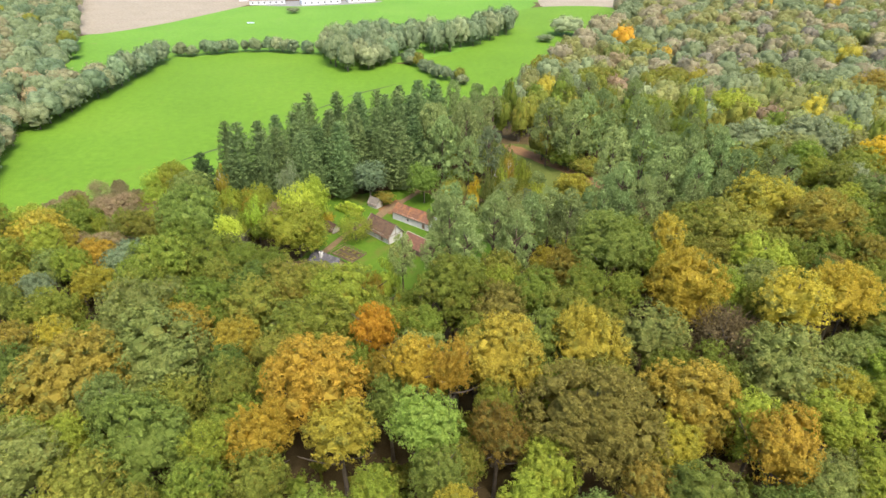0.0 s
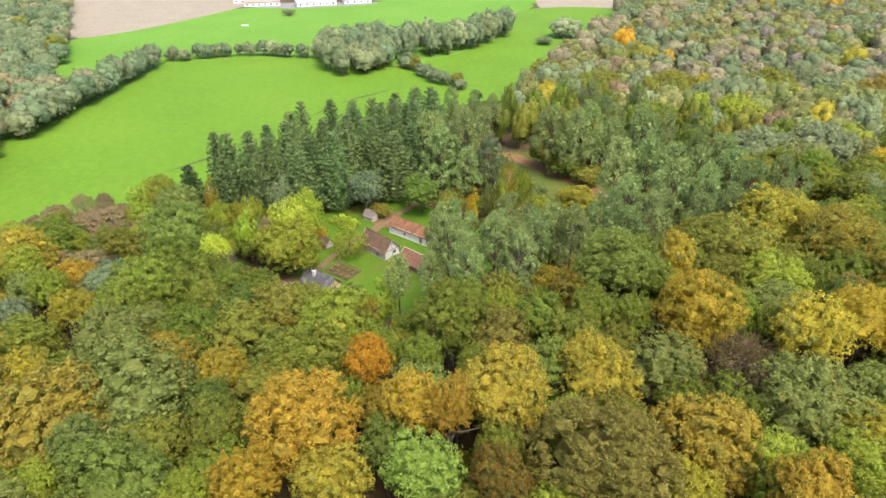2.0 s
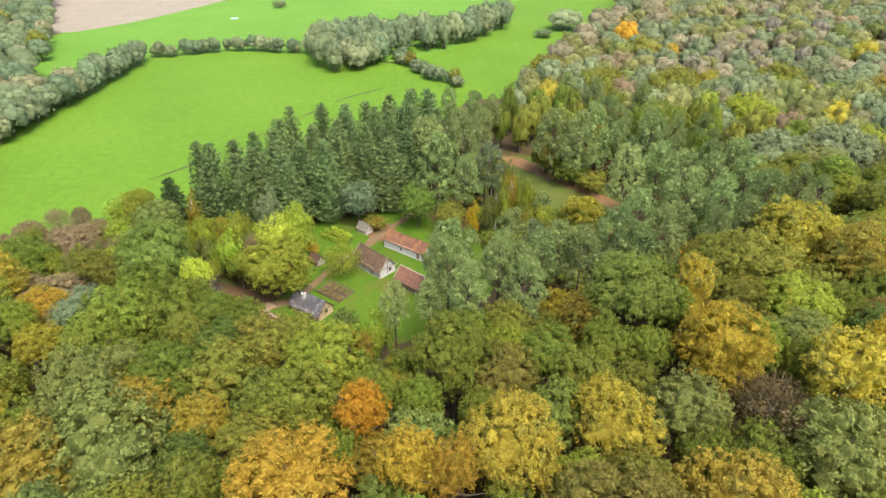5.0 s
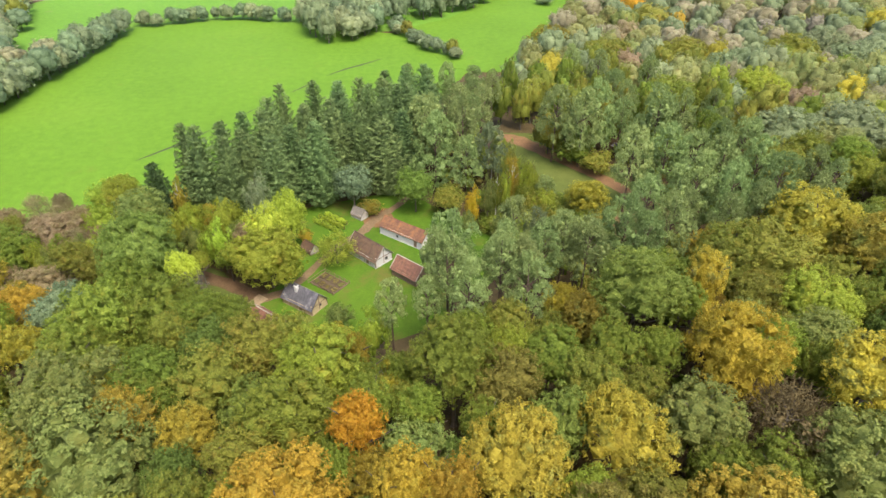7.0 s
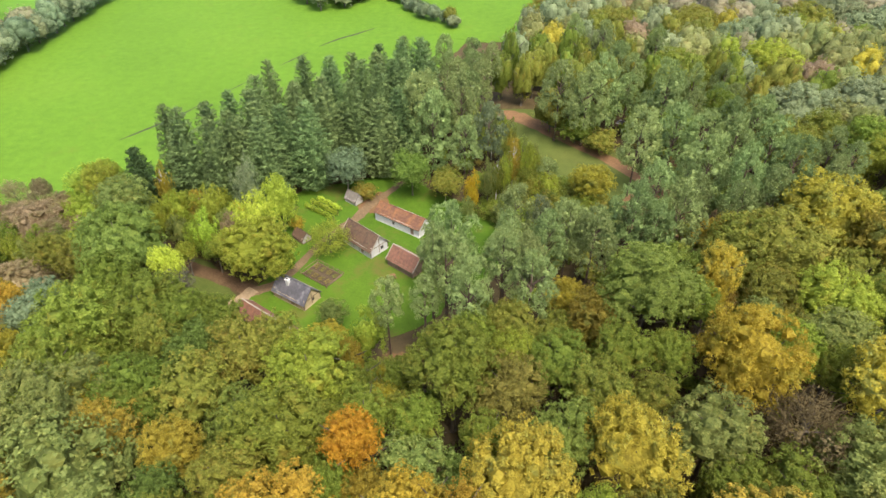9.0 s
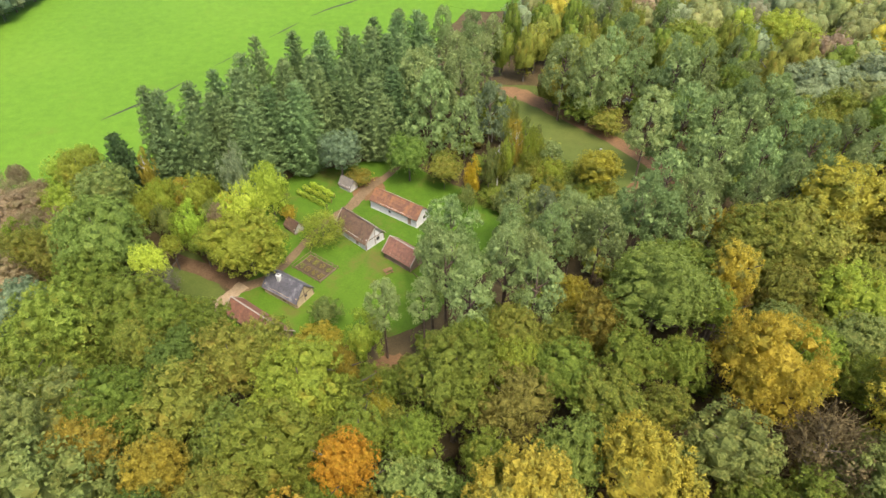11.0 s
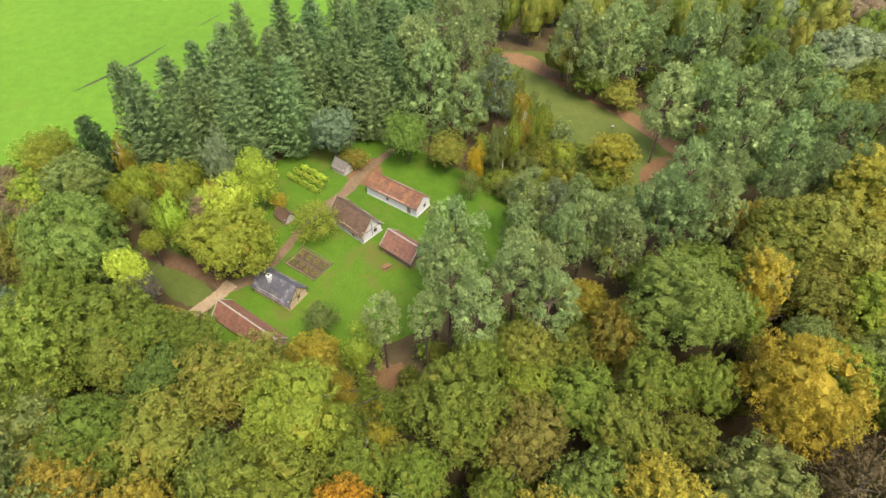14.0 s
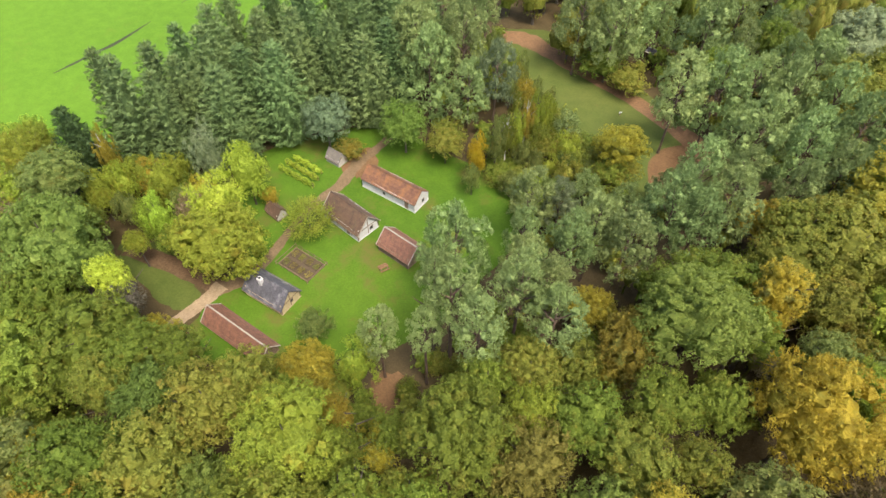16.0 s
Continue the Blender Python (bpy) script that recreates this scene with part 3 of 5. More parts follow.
sheet("field_5", [(-250, 470), (120, 430), (260, 470), (900, 560), (900, 1400), (-900, 1400), (-900, 560), (-330, 526)], 0.06, M_PASTURE, "far pale green farmland", "farmland", steps=1)
sheet("field_6", [(92, 404), (152, 404), (210, 470), (180, 520), (110, 500)], 0.11, M_STUBBLE, "small pale tilled field beyond the meadow", "field", wobble=0.4, rim=0.05)
sheet("lawn", LAWN, 0.05, M_LAWN, "damp green lawn of the hamlet clearing", "lawn", wobble=0.3, rim=0.03)
sheet("glade", GLADE, 0.05, M_ROUGH, "rough yellowing grass of a woodland glade", "glade", wobble=0.3, rim=0.03)


def path_sheet(name, line, width, z, material, label):
    """A trodden path of varying width along a line."""
    pts = [np.array(p, float) for p in line]
    dense = []
    for i in range(len(pts) - 1):
        p0, p1, p2, p3 = pts[max(i - 1, 0)], pts[i], pts[i + 1], pts[min(i + 2, len(pts) - 1)]
        for s in range(6):
            t = s / 6
            dense.append(0.5 * (2 * p1 + (p2 - p0) * t + (2 * p0 - 5 * p1 + 4 * p2 - p3) * t * t + (3 * p1 - p0 - 3 * p2 + p3) * t ** 3))
    dense.append(pts[-1])
    rng = np.random.default_rng(len(name) * 13 + len(line))
    vs, fs = [], []
    for i, p in enumerate(dense):
        d = dense[min(i + 1, len(dense) - 1)] - dense[max(i - 1, 0)]
        n = np.array([-d[1], d[0]]) / (np.hypot(*d) + 1e-9)
        w = (width if np.isscalar(width) else np.interp(i / (len(dense) - 1), np.linspace(0, 1, len(width)), width)) / 2
        for s in (1, -1):
            q = p + s * n * w * rng.uniform(0.88, 1.14)
            vs.append((q[0], q[1], z))
        if i:
            fs.append((2 * i - 2, 2 * i - 1, 2 * i + 1, 2 * i))
    return tagged(new(name, mesh_from(name, vs, fs, material)), label, "path", kind="structure")


path_sheet("path_1", [(6, 34), (1, 26), (-3, 21), (-6, 14.5), (-10, 10), (-13.5, 4), (-16.5, -3), (-20, -9), (-25, -12)], (1.7, 2.0, 2.7, 2.6, 1.6, 1.6, 1.9, 2.2, 2.8), 0.105, M_FOOTPATH, "trodden sandy earth path through the hamlet")
# the shaded end of the path, its shadow put into a darker earth colour
path_sheet("path_4", [(-24.6, -11.7), (-33, -7), (-44, -2)], (3.2, 3.4, 3.6), 0.101, M_TRACK, "brown earth track with shade in its colour, leading into the wood")
path_sheet("path_2", [(-24.5, -11), (-27, -14.5), (-30, -18), (-33, -21)], (2.8, 2.6, 2.4, 2.0), 0.113, M_DIRT, "pale earth path beside the long low house")
path_sheet("path_3", [(31, 72), (38, 70), (44, 64), (50, 56), (58, 47), (65, 37), (71, 27), (73, 17), (70, 6)], (5.0, 7.0, 6.0, 4.5, 4.2, 4.5, 5.0, 5.0, 4.0), 0.105, M_RED_DIRT, "reddish earth track curving round the glade")
sheet("bare_ground_1", [(-1, 26), (1.6, 21), (-0.6, 17), (-4, 17.5), (-6, 20)], 0.097, M_NEEDLES, "bare ground strewn with orange leaves", "bare ground", wobble=0.3)
sheet("bare_ground_2", [(4, -29), (8, -29), (8.5, -34), (5, -36), (3.5, -33)], 0.097, M_NEEDLES, "bare reddish ground beneath a tall pine", "bare ground", wobble=0.3)
sheet("bare_ground_4", [(-45.7, -0.7), (-36.3, -2.2), (-29.5, -10.2), (-26.7, -15.7), (-32.5, -15.6), (-38.9, -10.7), (-43.4, -6.2)], 0.093, M_ROUGH, "worn brownish grass among the trees beside the path", "bare ground", wobble=0.3)
sheet("bare_ground_3", [(62, 24), (72, 26), (76, 12), (66, 6), (58, 13)], 0.097, M_NEEDLES, "bare ground strewn with needles in the glade", "bare ground", wobble=0.3)
for k, (line, width) in enumerate((
        ([(-81, 55), (-78, 58.9), (-74, 64.2), (-70.5, 68.5), (-67.5, 74), (-64.5, 80)], (0.15, 0.9, 1.1, 1.3, 0.8, 0.15)),
        ([(-59, 90), (-56, 95.2), (-53, 100.5)], (0.12, 0.5, 0.12)),
        ([(-46, 113.5), (-41.5, 121), (-38, 127.5)], (0.15, 0.9, 0.2)),
        ([(-34.5, 134), (-28, 142.5), (-21.5, 148.6), (-13, 157.5)], (0.2, 1.2, 1.3, 0.2)))):
    path_sheet("ditch_%d" % (k + 1), line, width, 0.165, M_DITCH, "dark overgrown stretch of ditch across the meadow")

# ---- trees ----
CROWN = {
    "oak": [quads_mesh("crown", lobed_crown(10 + i, major=27, per=9, leaves=21, size=0.055, big=(0.25, 0.37), small=(0.075, 0.12)), scale=6.3) for i in range(6)],
    "oak_big": [quads_mesh("crown", lobed_crown(20 + i, major=44, per=12, big=(0.19, 0.30), small=(0.055, 0.088), leaves=23, size=0.039, skin=(18, 10)), scale=6.3) for i in range(5)],
    "oak_far": [quads_mesh("crown", lobed_crown(25 + i, major=20, per=5, big=(0.32, 0.46), small=(0.09, 0.14), leaves=7, size=0.095, low=-0.85, core=(0.84, 1.04), soft=True), scale=6.2) for i in range(5)],
    "beech": [quads_mesh("crown", lobed_crown(30 + i, major=30, per=9, big=(0.23, 0.33), leaves=22, size=0.052, rough=0.04, spray=0.65, lift=0.4, deep=0.62), scale=6.2) for i in range(4)],
    "beech_big": [quads_mesh("crown", lobed_crown(34 + i, major=50, per=11, big=(0.18, 0.27), small=(0.055, 0.088), leaves=23, size=0.039, rough=0.04, spray=0.65, lift=0.4, deep=0.62, skin=(18, 10)), scale=6.2) for i in range(3)],
    "beech_far": [quads_mesh("crown", lobed_crown(38 + i, major=20, per=5, big=(0.32, 0.46), small=(0.09, 0.13), leaves=7, size=0.09, rough=0.04, spray=0.4, low=-0.8, core=(0.84, 1.04), soft=True), scale=6.2) for i in range(3)],
    "shrub": [quads_mesh("crown", lobed_crown(40 + i, major=14, per=8, big=(0.3, 0.42), small=(0.1, 0.17), leaves=13, size=0.08, skin=(10, 6)), scale=6.2) for i in range(3)],
    "birch": [quads_mesh("crown", lobed_crown(50 + i, major=24, per=7, big=(0.14, 0.26), small=(0.07, 0.12), leaves=17, size=0.055, rough=0.2, spray=0.4, low=-0.85, shaggy=0.5, lift=0.4, deep=0.6), scale=6.2) for i in range(4)],
    "pine": [quads_mesh("crown", pine_crown(60 + i), scale=6.2) for i in range(6)],
    "spruce": [quads_mesh("crown", cone_crown(70 + i, whorls=18, arms=11, leaves=11, power=0.56, rise=0.6, droop=0.06, leaf_size=0.04), scale=6) for i in range(6)],
    "fir": [quads_mesh("crown", cone_crown(80, whorls=12, width=0.55, power=0.55, rise=0.1, arms=15, leaves=14, droop=0.3, leaf_size=0.06), scale=6)],
    "bare": [quads_mesh("crown", twig_crown(90 + i, 1100), scale=6) for i in range(2)],
}
TRUNK = {
    "oak": [trunk_mesh("trunk", i) for i in range(3)],
    "pine": [trunk_mesh("trunk", 5 + i, limbs=9, fork=0.55, reach=0.2) for i in range(2)],
    "spruce": [trunk_mesh("trunk", 8, limbs=0, fork=0.5)],
}
UPRIGHT = {"oak": 1.0, "beech": 1.0, "pine": 1.55, "shrub": 0.8, "bare": 0.95, "birch": 1.9, "spruce": 1.8, "fir": 1.2}
TRUNK_OF = {"beech": "oak", "shrub": "oak", "bare": "oak", "birch": "pine", "fir": "spruce"}
NAME = {"oak": "oak_tree", "hornbeam": "hornbeam_tree", "maple": "maple_tree", "linden": "linden_tree", "beech": "beech_tree", "pine": "pine_tree", "shrub": "shrub", "bare": "bare_tree", "birch": "birch_tree", "spruce": "spruce_tree", "fir": "fir_tree"}
HUE = {
    "green": "mid-green leaves", "fresh": "fresh green leaves", "deep": "deep green leaves", "pale": "pale grey-green leaves", "olive": "olive-brown turning leaves", "lime": "yellow-green leaves",
    "bright": "bright lime-green leaves", "yellow": "bright yellow autumn leaves", "gold": "golden-yellow autumn leaves", "ochre": "ochre-brown autumn leaves",
    "amber": "amber-orange autumn leaves", "orange": "vivid orange autumn leaves", "rust": "rusty pinkish-brown leaves", "brown": "dull brown autumn leaves", "purple": "dark purplish-brown twigs", "dun": "greyish-brown leaves with a haze tint", "sage": "dull sage-green leaves",
    "pine": "blue-green needles", "pine_light": "light grey-green needles", "spruce": "dark green needles", "teal": "bluish-green foliage", "dark": "very dark green needles",
    "grey": "pale grey leafless twigs", "greygreen": "greyish-green leaves with a haze tint",
}
SHAPE = {"oak": "broad round-crowned oak with", "hornbeam": "broad bushy hornbeam with", "maple": "full-crowned maple with", "linden": "wide domed linden with", "beech": "dense domed beech with", "pine": "tall open-crowned pine with", "shrub": "low rounded shrub with", "bare": "thinly leaved tree with",
         "birch": "slender upright birch with", "spruce": "tall conical conifer with", "fir": "solitary spreading fir with"}
PLACED = []
tree_rng = np.random.default_rng(7)


def own_material(ob, material):
    """Gives one object its own material on a shared mesh."""
    if not ob.data.materials:
        ob.data.materials.append(None)
    ob.material_slots[0].link = "OBJECT"
    ob.material_slots[0].material = material


def tree(kind, hue, x, y, r, top, group=""):
    """A tree at x, y with a crown of radius r whose top is that high."""
    sort = {"olive": "hornbeam", "ochre": "hornbeam", "greygreen": "linden", "pale": "linden", "lime": "maple", "bright": "maple", "yellow": "maple", "gold": "maple", "amber": "maple", "orange": "maple"}.get(hue, kind) if kind == "oak" else kind
    th = thing(NAME[sort], pose(x, y, 0, 0, 0, float(tree_rng.uniform(0, 360))), SHAPE[sort] + " " + HUE[hue], kind if kind in ("shrub",) else "tree", group)
    v = UPRIGHT[kind]
    trunks = TRUNK[TRUNK_OF.get(kind, kind)]
    tall = top if kind in ("spruce", "fir") else top - 0.25 * v * r
    girth = (0.6 + 0.075 * r) if kind in ("oak", "beech") else 0.55
    tk = part("trunk", trunks[len(PLACED) % len(trunks)], None, th)
    tk.scale = (tall * girth, tall * girth, tall) if kind not in ("oak", "beech", "bare") else (tall * 0.9, tall * 0.9, tall)
    own_material(tk, M_PINE_BARK if kind == "pine" else M_BIRCH if kind == "birch" and hue in ("gold", "yellow", "olive") else M_BARK)
    form = kind
    if kind in ("oak", "beech") and (y > 50 or x < -105) and (r < 8.5 or y > 160):
        form = kind + "_far"
    elif kind in ("oak", "beech") and r > 7:
        form = kind + "_big"
    cr = part("crown", CROWN[form][len(PLACED) % len(CROWN[form])], None, th)
    if kind in ("spruce", "fir"):
        cr.scale = (r / (6 * (0.30 if kind == "spruce" else 0.55)),) * 2 + (top / 6,)
    else:
        h = max(min(v * r, 0.49 * top), {"oak": 0.27, "beech": 0.27, "birch": 0.47}.get(kind, 0) * top, 0.49 * top if form.endswith("far") else 0)
        cr.location = (0, 0, top - h)
        k = float(tree_rng.uniform(0.9, 1.12))
        cr.scale = (k * r / 6, r / (k * 6), h / 6)
    own_material(cr, LEAF[hue])
    PLACED.append((x, y, r))
    return th


tree("oak", "pale", -52.4, 2.2, 5.6, 19.5)
tree("oak", "lime", -59.3, 7.1, 4.2, 20)
tree("birch", "gold", -48.9, 13.2, 2.4, 16.5)
tree("birch", "lime", -48.9, 5.0, 4.1, 14.5)
tree("birch", "lime", -45.6, 8.3, 3.7, 13.5)
tree("birch", "lime", -37.1, 7.3, 4.2, 15.5)
tree("birch", "bright", -35.1, -2.2, 3.0, 14.5)
tree("birch", "greygreen", -29.8, 12.6, 3.8, 19.0)
tree("birch", "bright", -22.2, 9.2, 4.6, 17)
tree("birch", "bright", -23.9, -2.3, 4.9, 20.5)
tree("oak", "lime", -23.2, -7.6, 8.0, 15.5)
tree("oak", "deep", -46.9, -12.9, 9.0, 22)
tree("oak", "teal", -9.3, 26.4, 5.4, 13)
tree("oak", "gold", 49.4, 14.2, 5.1, 15)
tree("shrub", "green", 48.0, 11.4, 4.3, 9)
tree("birch", "orange", 21.8, 15.2, 2.3, 13.5)
tree("birch", "pale", 20.8, 11.4, 2.1, 9)
tree("birch", "lime", 30.1, 21.1, 2.0, 15.5)
tree("birch", "gold", 32.3, 23.4, 2.0, 16)
tree("birch", "lime", 34.3, 24.7, 1.9, 16)
tree("birch", "lime", 36.6, 26.3, 2.0, 15.5)
tree("birch", "olive", 28.1, 19.7, 1.9, 14.5)
tree("birch", "pale", 25.9, 18.0, 2.1, 14.5)
tree("shrub", "olive", 15.7, 20.9, 4.3, 9)
tree("birch", "green", 35.5, 21.2, 3.7, 11)
tree("birch", "lime", 40.4, 18.4, 3.7, 11)
tree("pine", "pine", 16.5, -15.9, 6.4, 24.5)
tree("oak", "green", -32.6, -5.5, 2.9, 9)
tree("birch", "pale", -32.6, 2.7, 3.1, 12)
tree("oak", "lime", -38.6, -6.5, 2.4, 9)
tree("birch", "lime", -36.7, -1.6, 3.2, 12)
tree("fir", "dark", -54.0, 14.4, 7.4, 19.8)
tree("oak", "orange", 3.1, -58.3, 4.2, 22.5)
tree("oak", "amber", 10.5, -68.0, 4.8, 24)
tree("oak", "amber", 15.9, -69.1, 3.5, 24)
tree("oak", "gold", 24.4, -63.1, 7.4, 23)
tree("beech", "gold", 39.5, -58.5, 6.8, 21.5)
tree("beech", "brown", 36.2, -76.5, 9.2, 24)
tree("beech", "ochre", 22.9, -78.0, 4.4, 19)
tree("oak", "gold", 54.1, -70.3, 8.0, 20)
tree("oak", "pale", 51.8, -55.0, 6.5, 19.5)
tree("bare", "purple", 63.6, -55.2, 6.3, 20)
tree("beech", "amber", 60.3, -43.8, 8.3, 24)
tree("oak", "yellow", 76.1, -51.2, 6.8, 25)
tree("beech", "amber", 87.4, -46.9, 6.2, 24)
tree("beech", "ochre", 100.2, -16.5, 8.2, 24)
tree("oak", "gold", 93.0, -5.6, 10.5, 23)
tree("oak", "yellow", 62.2, -25.2, 4.1, 22.5)
tree("oak", "deep", 48.7, -30.8, 8.1, 25.5)
tree("beech", "ochre", 40.6, -31.7, 5.2, 18)
tree("beech", "amber", 60.8, -28.4, 2.9, 18)
tree("oak", "lime", -5.3, -44.7, 7.7, 20.5)
tree("oak", "green", -7.2, -54.6, 8.3, 20.5)
tree("oak", "pale", -34.8, -61.0, 11.7, 21)
tree("oak", "amber", -4.8, -71.0, 8.2, 24)
tree("oak", "gold", 0.7, -79.5, 5.2, 21)
tree("beech", "amber", -10.6, -80.1, 4.8, 20)
tree("oak", "ochre", -44.6, -67.9, 10.5, 21.5)
tree("oak", "green", -44.6, -42.9, 8.7, 19)
tree("oak", "gold", -81.9, -16.2, 7.9, 17)
tree("beech", "amber", -63.1, -28.2, 5.3, 16)
tree("oak", "teal", -55.1, -29.5, 5.1, 16)
tree("oak", "teal", -67.7, -40.8, 3.7, 16)
tree("beech", "gold", -57.2, -38.3, 4.7, 16)
tree("beech", "gold", -31.6, -53.7, 4.9, 18)
tree("oak", "yellow", -53.6, -57.4, 3.9, 18)
tree("beech", "gold", -21.9, -56.6, 4.5, 17)
tree("oak", "olive", -18.3, -68.4, 4.6, 18)
tree("oak", "deep", -28.7, -79.1, 8.2, 20)
tree("oak", "lime", -17.2, -82.3, 3.8, 20)
tree("oak", "fresh", 12.3, -78.3, 5.8, 21.5)
tree("oak", "deep", 6.7, -71.4, 4.4, 18)
tree("oak", "green", 42.6, -40.6, 5.0, 19)
tree("oak", "amber", 59.8, -82.8, 5.3, 23.5)
tree("oak", "pale", 70.7, -62.9, 10.4, 20.5)
tree("oak", "lime", 61.0, -75.5, 5.6, 19)
tree("oak", "lime", 81.1, -30.2, 7.3, 20)
tree("oak", "green", 16.4, -45.4, 7.5, 23.5)
tree("oak", "lime", 25.1, -42.0, 3.6, 20)
tree("oak", "green", -36.2, -29.6, 8.3, 18.5)
tree("oak", "green", -45.3, -33.5, 9.4, 20)
tree("oak", "olive", -16.6, -39.6, 6.5, 18.5)
tree("oak", "green", -30.8, -47.8, 7.1, 19)
tree("oak", "olive", -22.2, -46.8, 7.0, 19)
tree("oak", "olive", 80.1, -14.4, 11.4, 20)
tree("oak", "green", 31.7, -43.4, 5.6, 19)
tree("oak", "green", 50.1, -40.9, 4.5, 18)
tree("oak", "bright", -35.5, -19.6, 3.4, 18.5)
tree("bare", "grey", -33.5, -21.9, 3.4, 15.0)
tree("oak", "lime", -61.8, 2.3, 4.4, 15.0)
tree("oak", "lime", -66.7, 15.9, 6.2, 15.0)
tree("oak", "lime", -61.0, 13.1, 3.8, 17.0)
tree("beech", "rust", -60.9, 0.7, 5.1, 12.0)
tree("oak", "lime", -58.9, -7.0, 4.0, 13.0)
tree("oak", "green", -51.0, -6.9, 7.2, 16.0)
tree("oak", "olive", -54.7, -13.6, 5.5, 15.0)
tree("oak", "green", -45.2, -21.9, 6.4, 18.0)
tree("beech", "gold", 0.7, -41.4, 2.1, 18.0)
tree("shrub", "yellow", 6.2, -46.6, 2.5, 13.0)
tree("oak", "green", 7.4, -43.3, 3.3, 15.0)
tree("oak", "olive", 8.8, -50.5, 2.8, 16.0)
tree("oak", "green", 2.6, -45.4, 2.4, 15.0)
tree("oak", "green", 0.8, -46.6, 3.1, 17.0)
tree("beech", "gold", -29.8, -24.3, 3.5, 9.0)
tree("beech", "gold", -6.0, -28.4, 3.8, 7.0)
tree("shrub", "olive", -1.4, -32.4, 2.9, 4.0)
tree("oak", "olive", 22.6, -30.4, 3.4, 9.0)
tree("oak", "green", 29.1, -30.7, 3.0, 10.0)
tree("shrub", "olive", 15.8, -29.6, 3.0, 5.0)
tree("oak", "green", 25.7, -27.3, 3.1, 10.0)
tree("shrub", "green", 9.1, -32.7, 2.2, 4.0)
tree("shrub", "olive", 13.2, -28.2, 2.6, 5.0)
tree("shrub", "green", 3.0, -37.7, 3.1, 7.0)
tree("shrub", "gold", -3.7, -30.6, 2.9, 5.0)
tree("shrub", "olive", -12.4, -28.5, 2.3, 4.0)
tree("birch", "lime", 1.6, -31.6, 3.6, 14.5)
tree("oak", "olive", -13.0, -36.2, 5.2, 16.5)
tree("shrub", "ochre", -6.0, -34.3, 3.6, 6.0)
tree("birch", "yellow", 5.2, -43.0, 2.9, 13.5)
tree("shrub", "pale", -6.2, -22.1, 3.4, 7.0)
tree("bare", "lime", -10.2, 1.2, 5.0, 8.0)
tree("oak", "fresh", 7.3, 24.6, 5.5, 12.5)
tree("shrub", "ochre", -4.5, 23.3, 3.6, 4.0)
tree("shrub", "olive", 16.0, 25.2, 4.8, 8.0)
tree("pine", "pine_light", 5.3, -29.3, 3.3, 18.9)
tree("pine", "pine_light", 11.9, -30.5, 2.9, 20.7)
tree("pine", "pine_light", 19.1, -32.6, 4.3, 26.0)
tree("pine", "pine", 15.5, -28.3, 4.1, 28.0)
tree("pine", "pine", 13.3, -26.4, 3.0, 28.0)
tree("pine", "pine", 27.2, -12.5, 3.4, 20.7)
tree("pine", "pine", 25.0, -27.0, 4.1, 28.0)
tree("pine", "pine_light", 29.0, -26.4, 3.4, 26.0)
tree("pine", "pine", 29.2, -31.2, 4.1, 26.0)
tree("pine", "pine", 39.3, -10.6, 4.7, 22.0)
tree("pine", "pine", 34.5, -14.6, 4.4, 22.0)
tree("pine", "pine", 43.0, -15.2, 4.8, 23.2)
tree("pine", "pine", 29.7, -3.6, 4.3, 20.7)
tree("pine", "greygreen", 35.1, -2.2, 3.7, 17.1)
tree("pine", "pine", 52.7, -6.9, 5.6, 23.2)
tree("pine", "pine_light", 58.3, -1.1, 5.0, 24.4)
tree("pine", "pine", 62.9, -5.0, 5.2, 22.0)
tree("pine", "pine", 57.1, -8.6, 4.7, 19.5)
tree("pine", "pine_light", 62.1, 23.9, 5.3, 24.4)
tree("pine", "pine", 71.0, 25.8, 7.1, 24.4)
tree("pine", "pine", 74.3, 12.2, 6.6, 23.2)
tree("pine", "pine", 85.5, 24.9, 7.0, 22.0)
tree("pine", "pine", 81.0, 8.2, 6.2, 23.2)
tree("pine", "pine", 93.8, 23.5, 6.3, 22.0)
tree("pine", "pine", 94.7, 13.9, 5.9, 22.0)
tree("pine", "pine", 85.3, 2.1, 5.6, 20.7)
tree("pine", "pine", 90.3, 1.7, 4.5, 20.7)
tree("pine", "pine", 79.1, 28.4, 5.8, 22.0)
tree("pine", "pine", 87.6, 34.0, 4.8, 22.0)
tree("pine", "pine", 95.0, 34.9, 6.1, 22.0)
tree("pine", "pine", 60.1, 56.8, 7.4, 24.4)
tree("pine", "pine", 75.8, 49.2, 7.7, 25.6)
tree("pine", "pine", 55.1, 50.4, 6.4, 24.4)
tree("pine", "pine", 47.8, 53.8, 5.9, 24.4)
tree("oak", "olive", 47.4, 59.7, 6.3, 14.0)
tree("shrub", "green", 53.6, 52.1, 6.6, 9.0)
tree("shrub", "olive", 59.5, 46.5, 5.7, 7.0)
tree("shrub", "olive", 37.0, 20.3, 3.7, 8.0)
tree("shrub", "olive", 42.5, 17.5, 4.6, 8.0)
tree("shrub", "olive", 49.3, 13.5, 5.5, 8.0)
tree("shrub", "green", 27.7, 17.3, 5.9, 3.0)
tree("birch", "lime", 31.6, 8.2, 3.1, 9.0)
tree("birch", "olive", 39.3, 12.2, 3.1, 9.0)
tree("pine", "pine", 12.5, 36.6, 7.5, 23.2)
tree("pine", "greygreen", 26.9, 34.9, 5.0, 20.7)
tree("pine", "pine", 9.5, 43.6, 6.8, 25.6)
tree("pine", "pine", 19.9, 42.1, 5.8, 25.6)
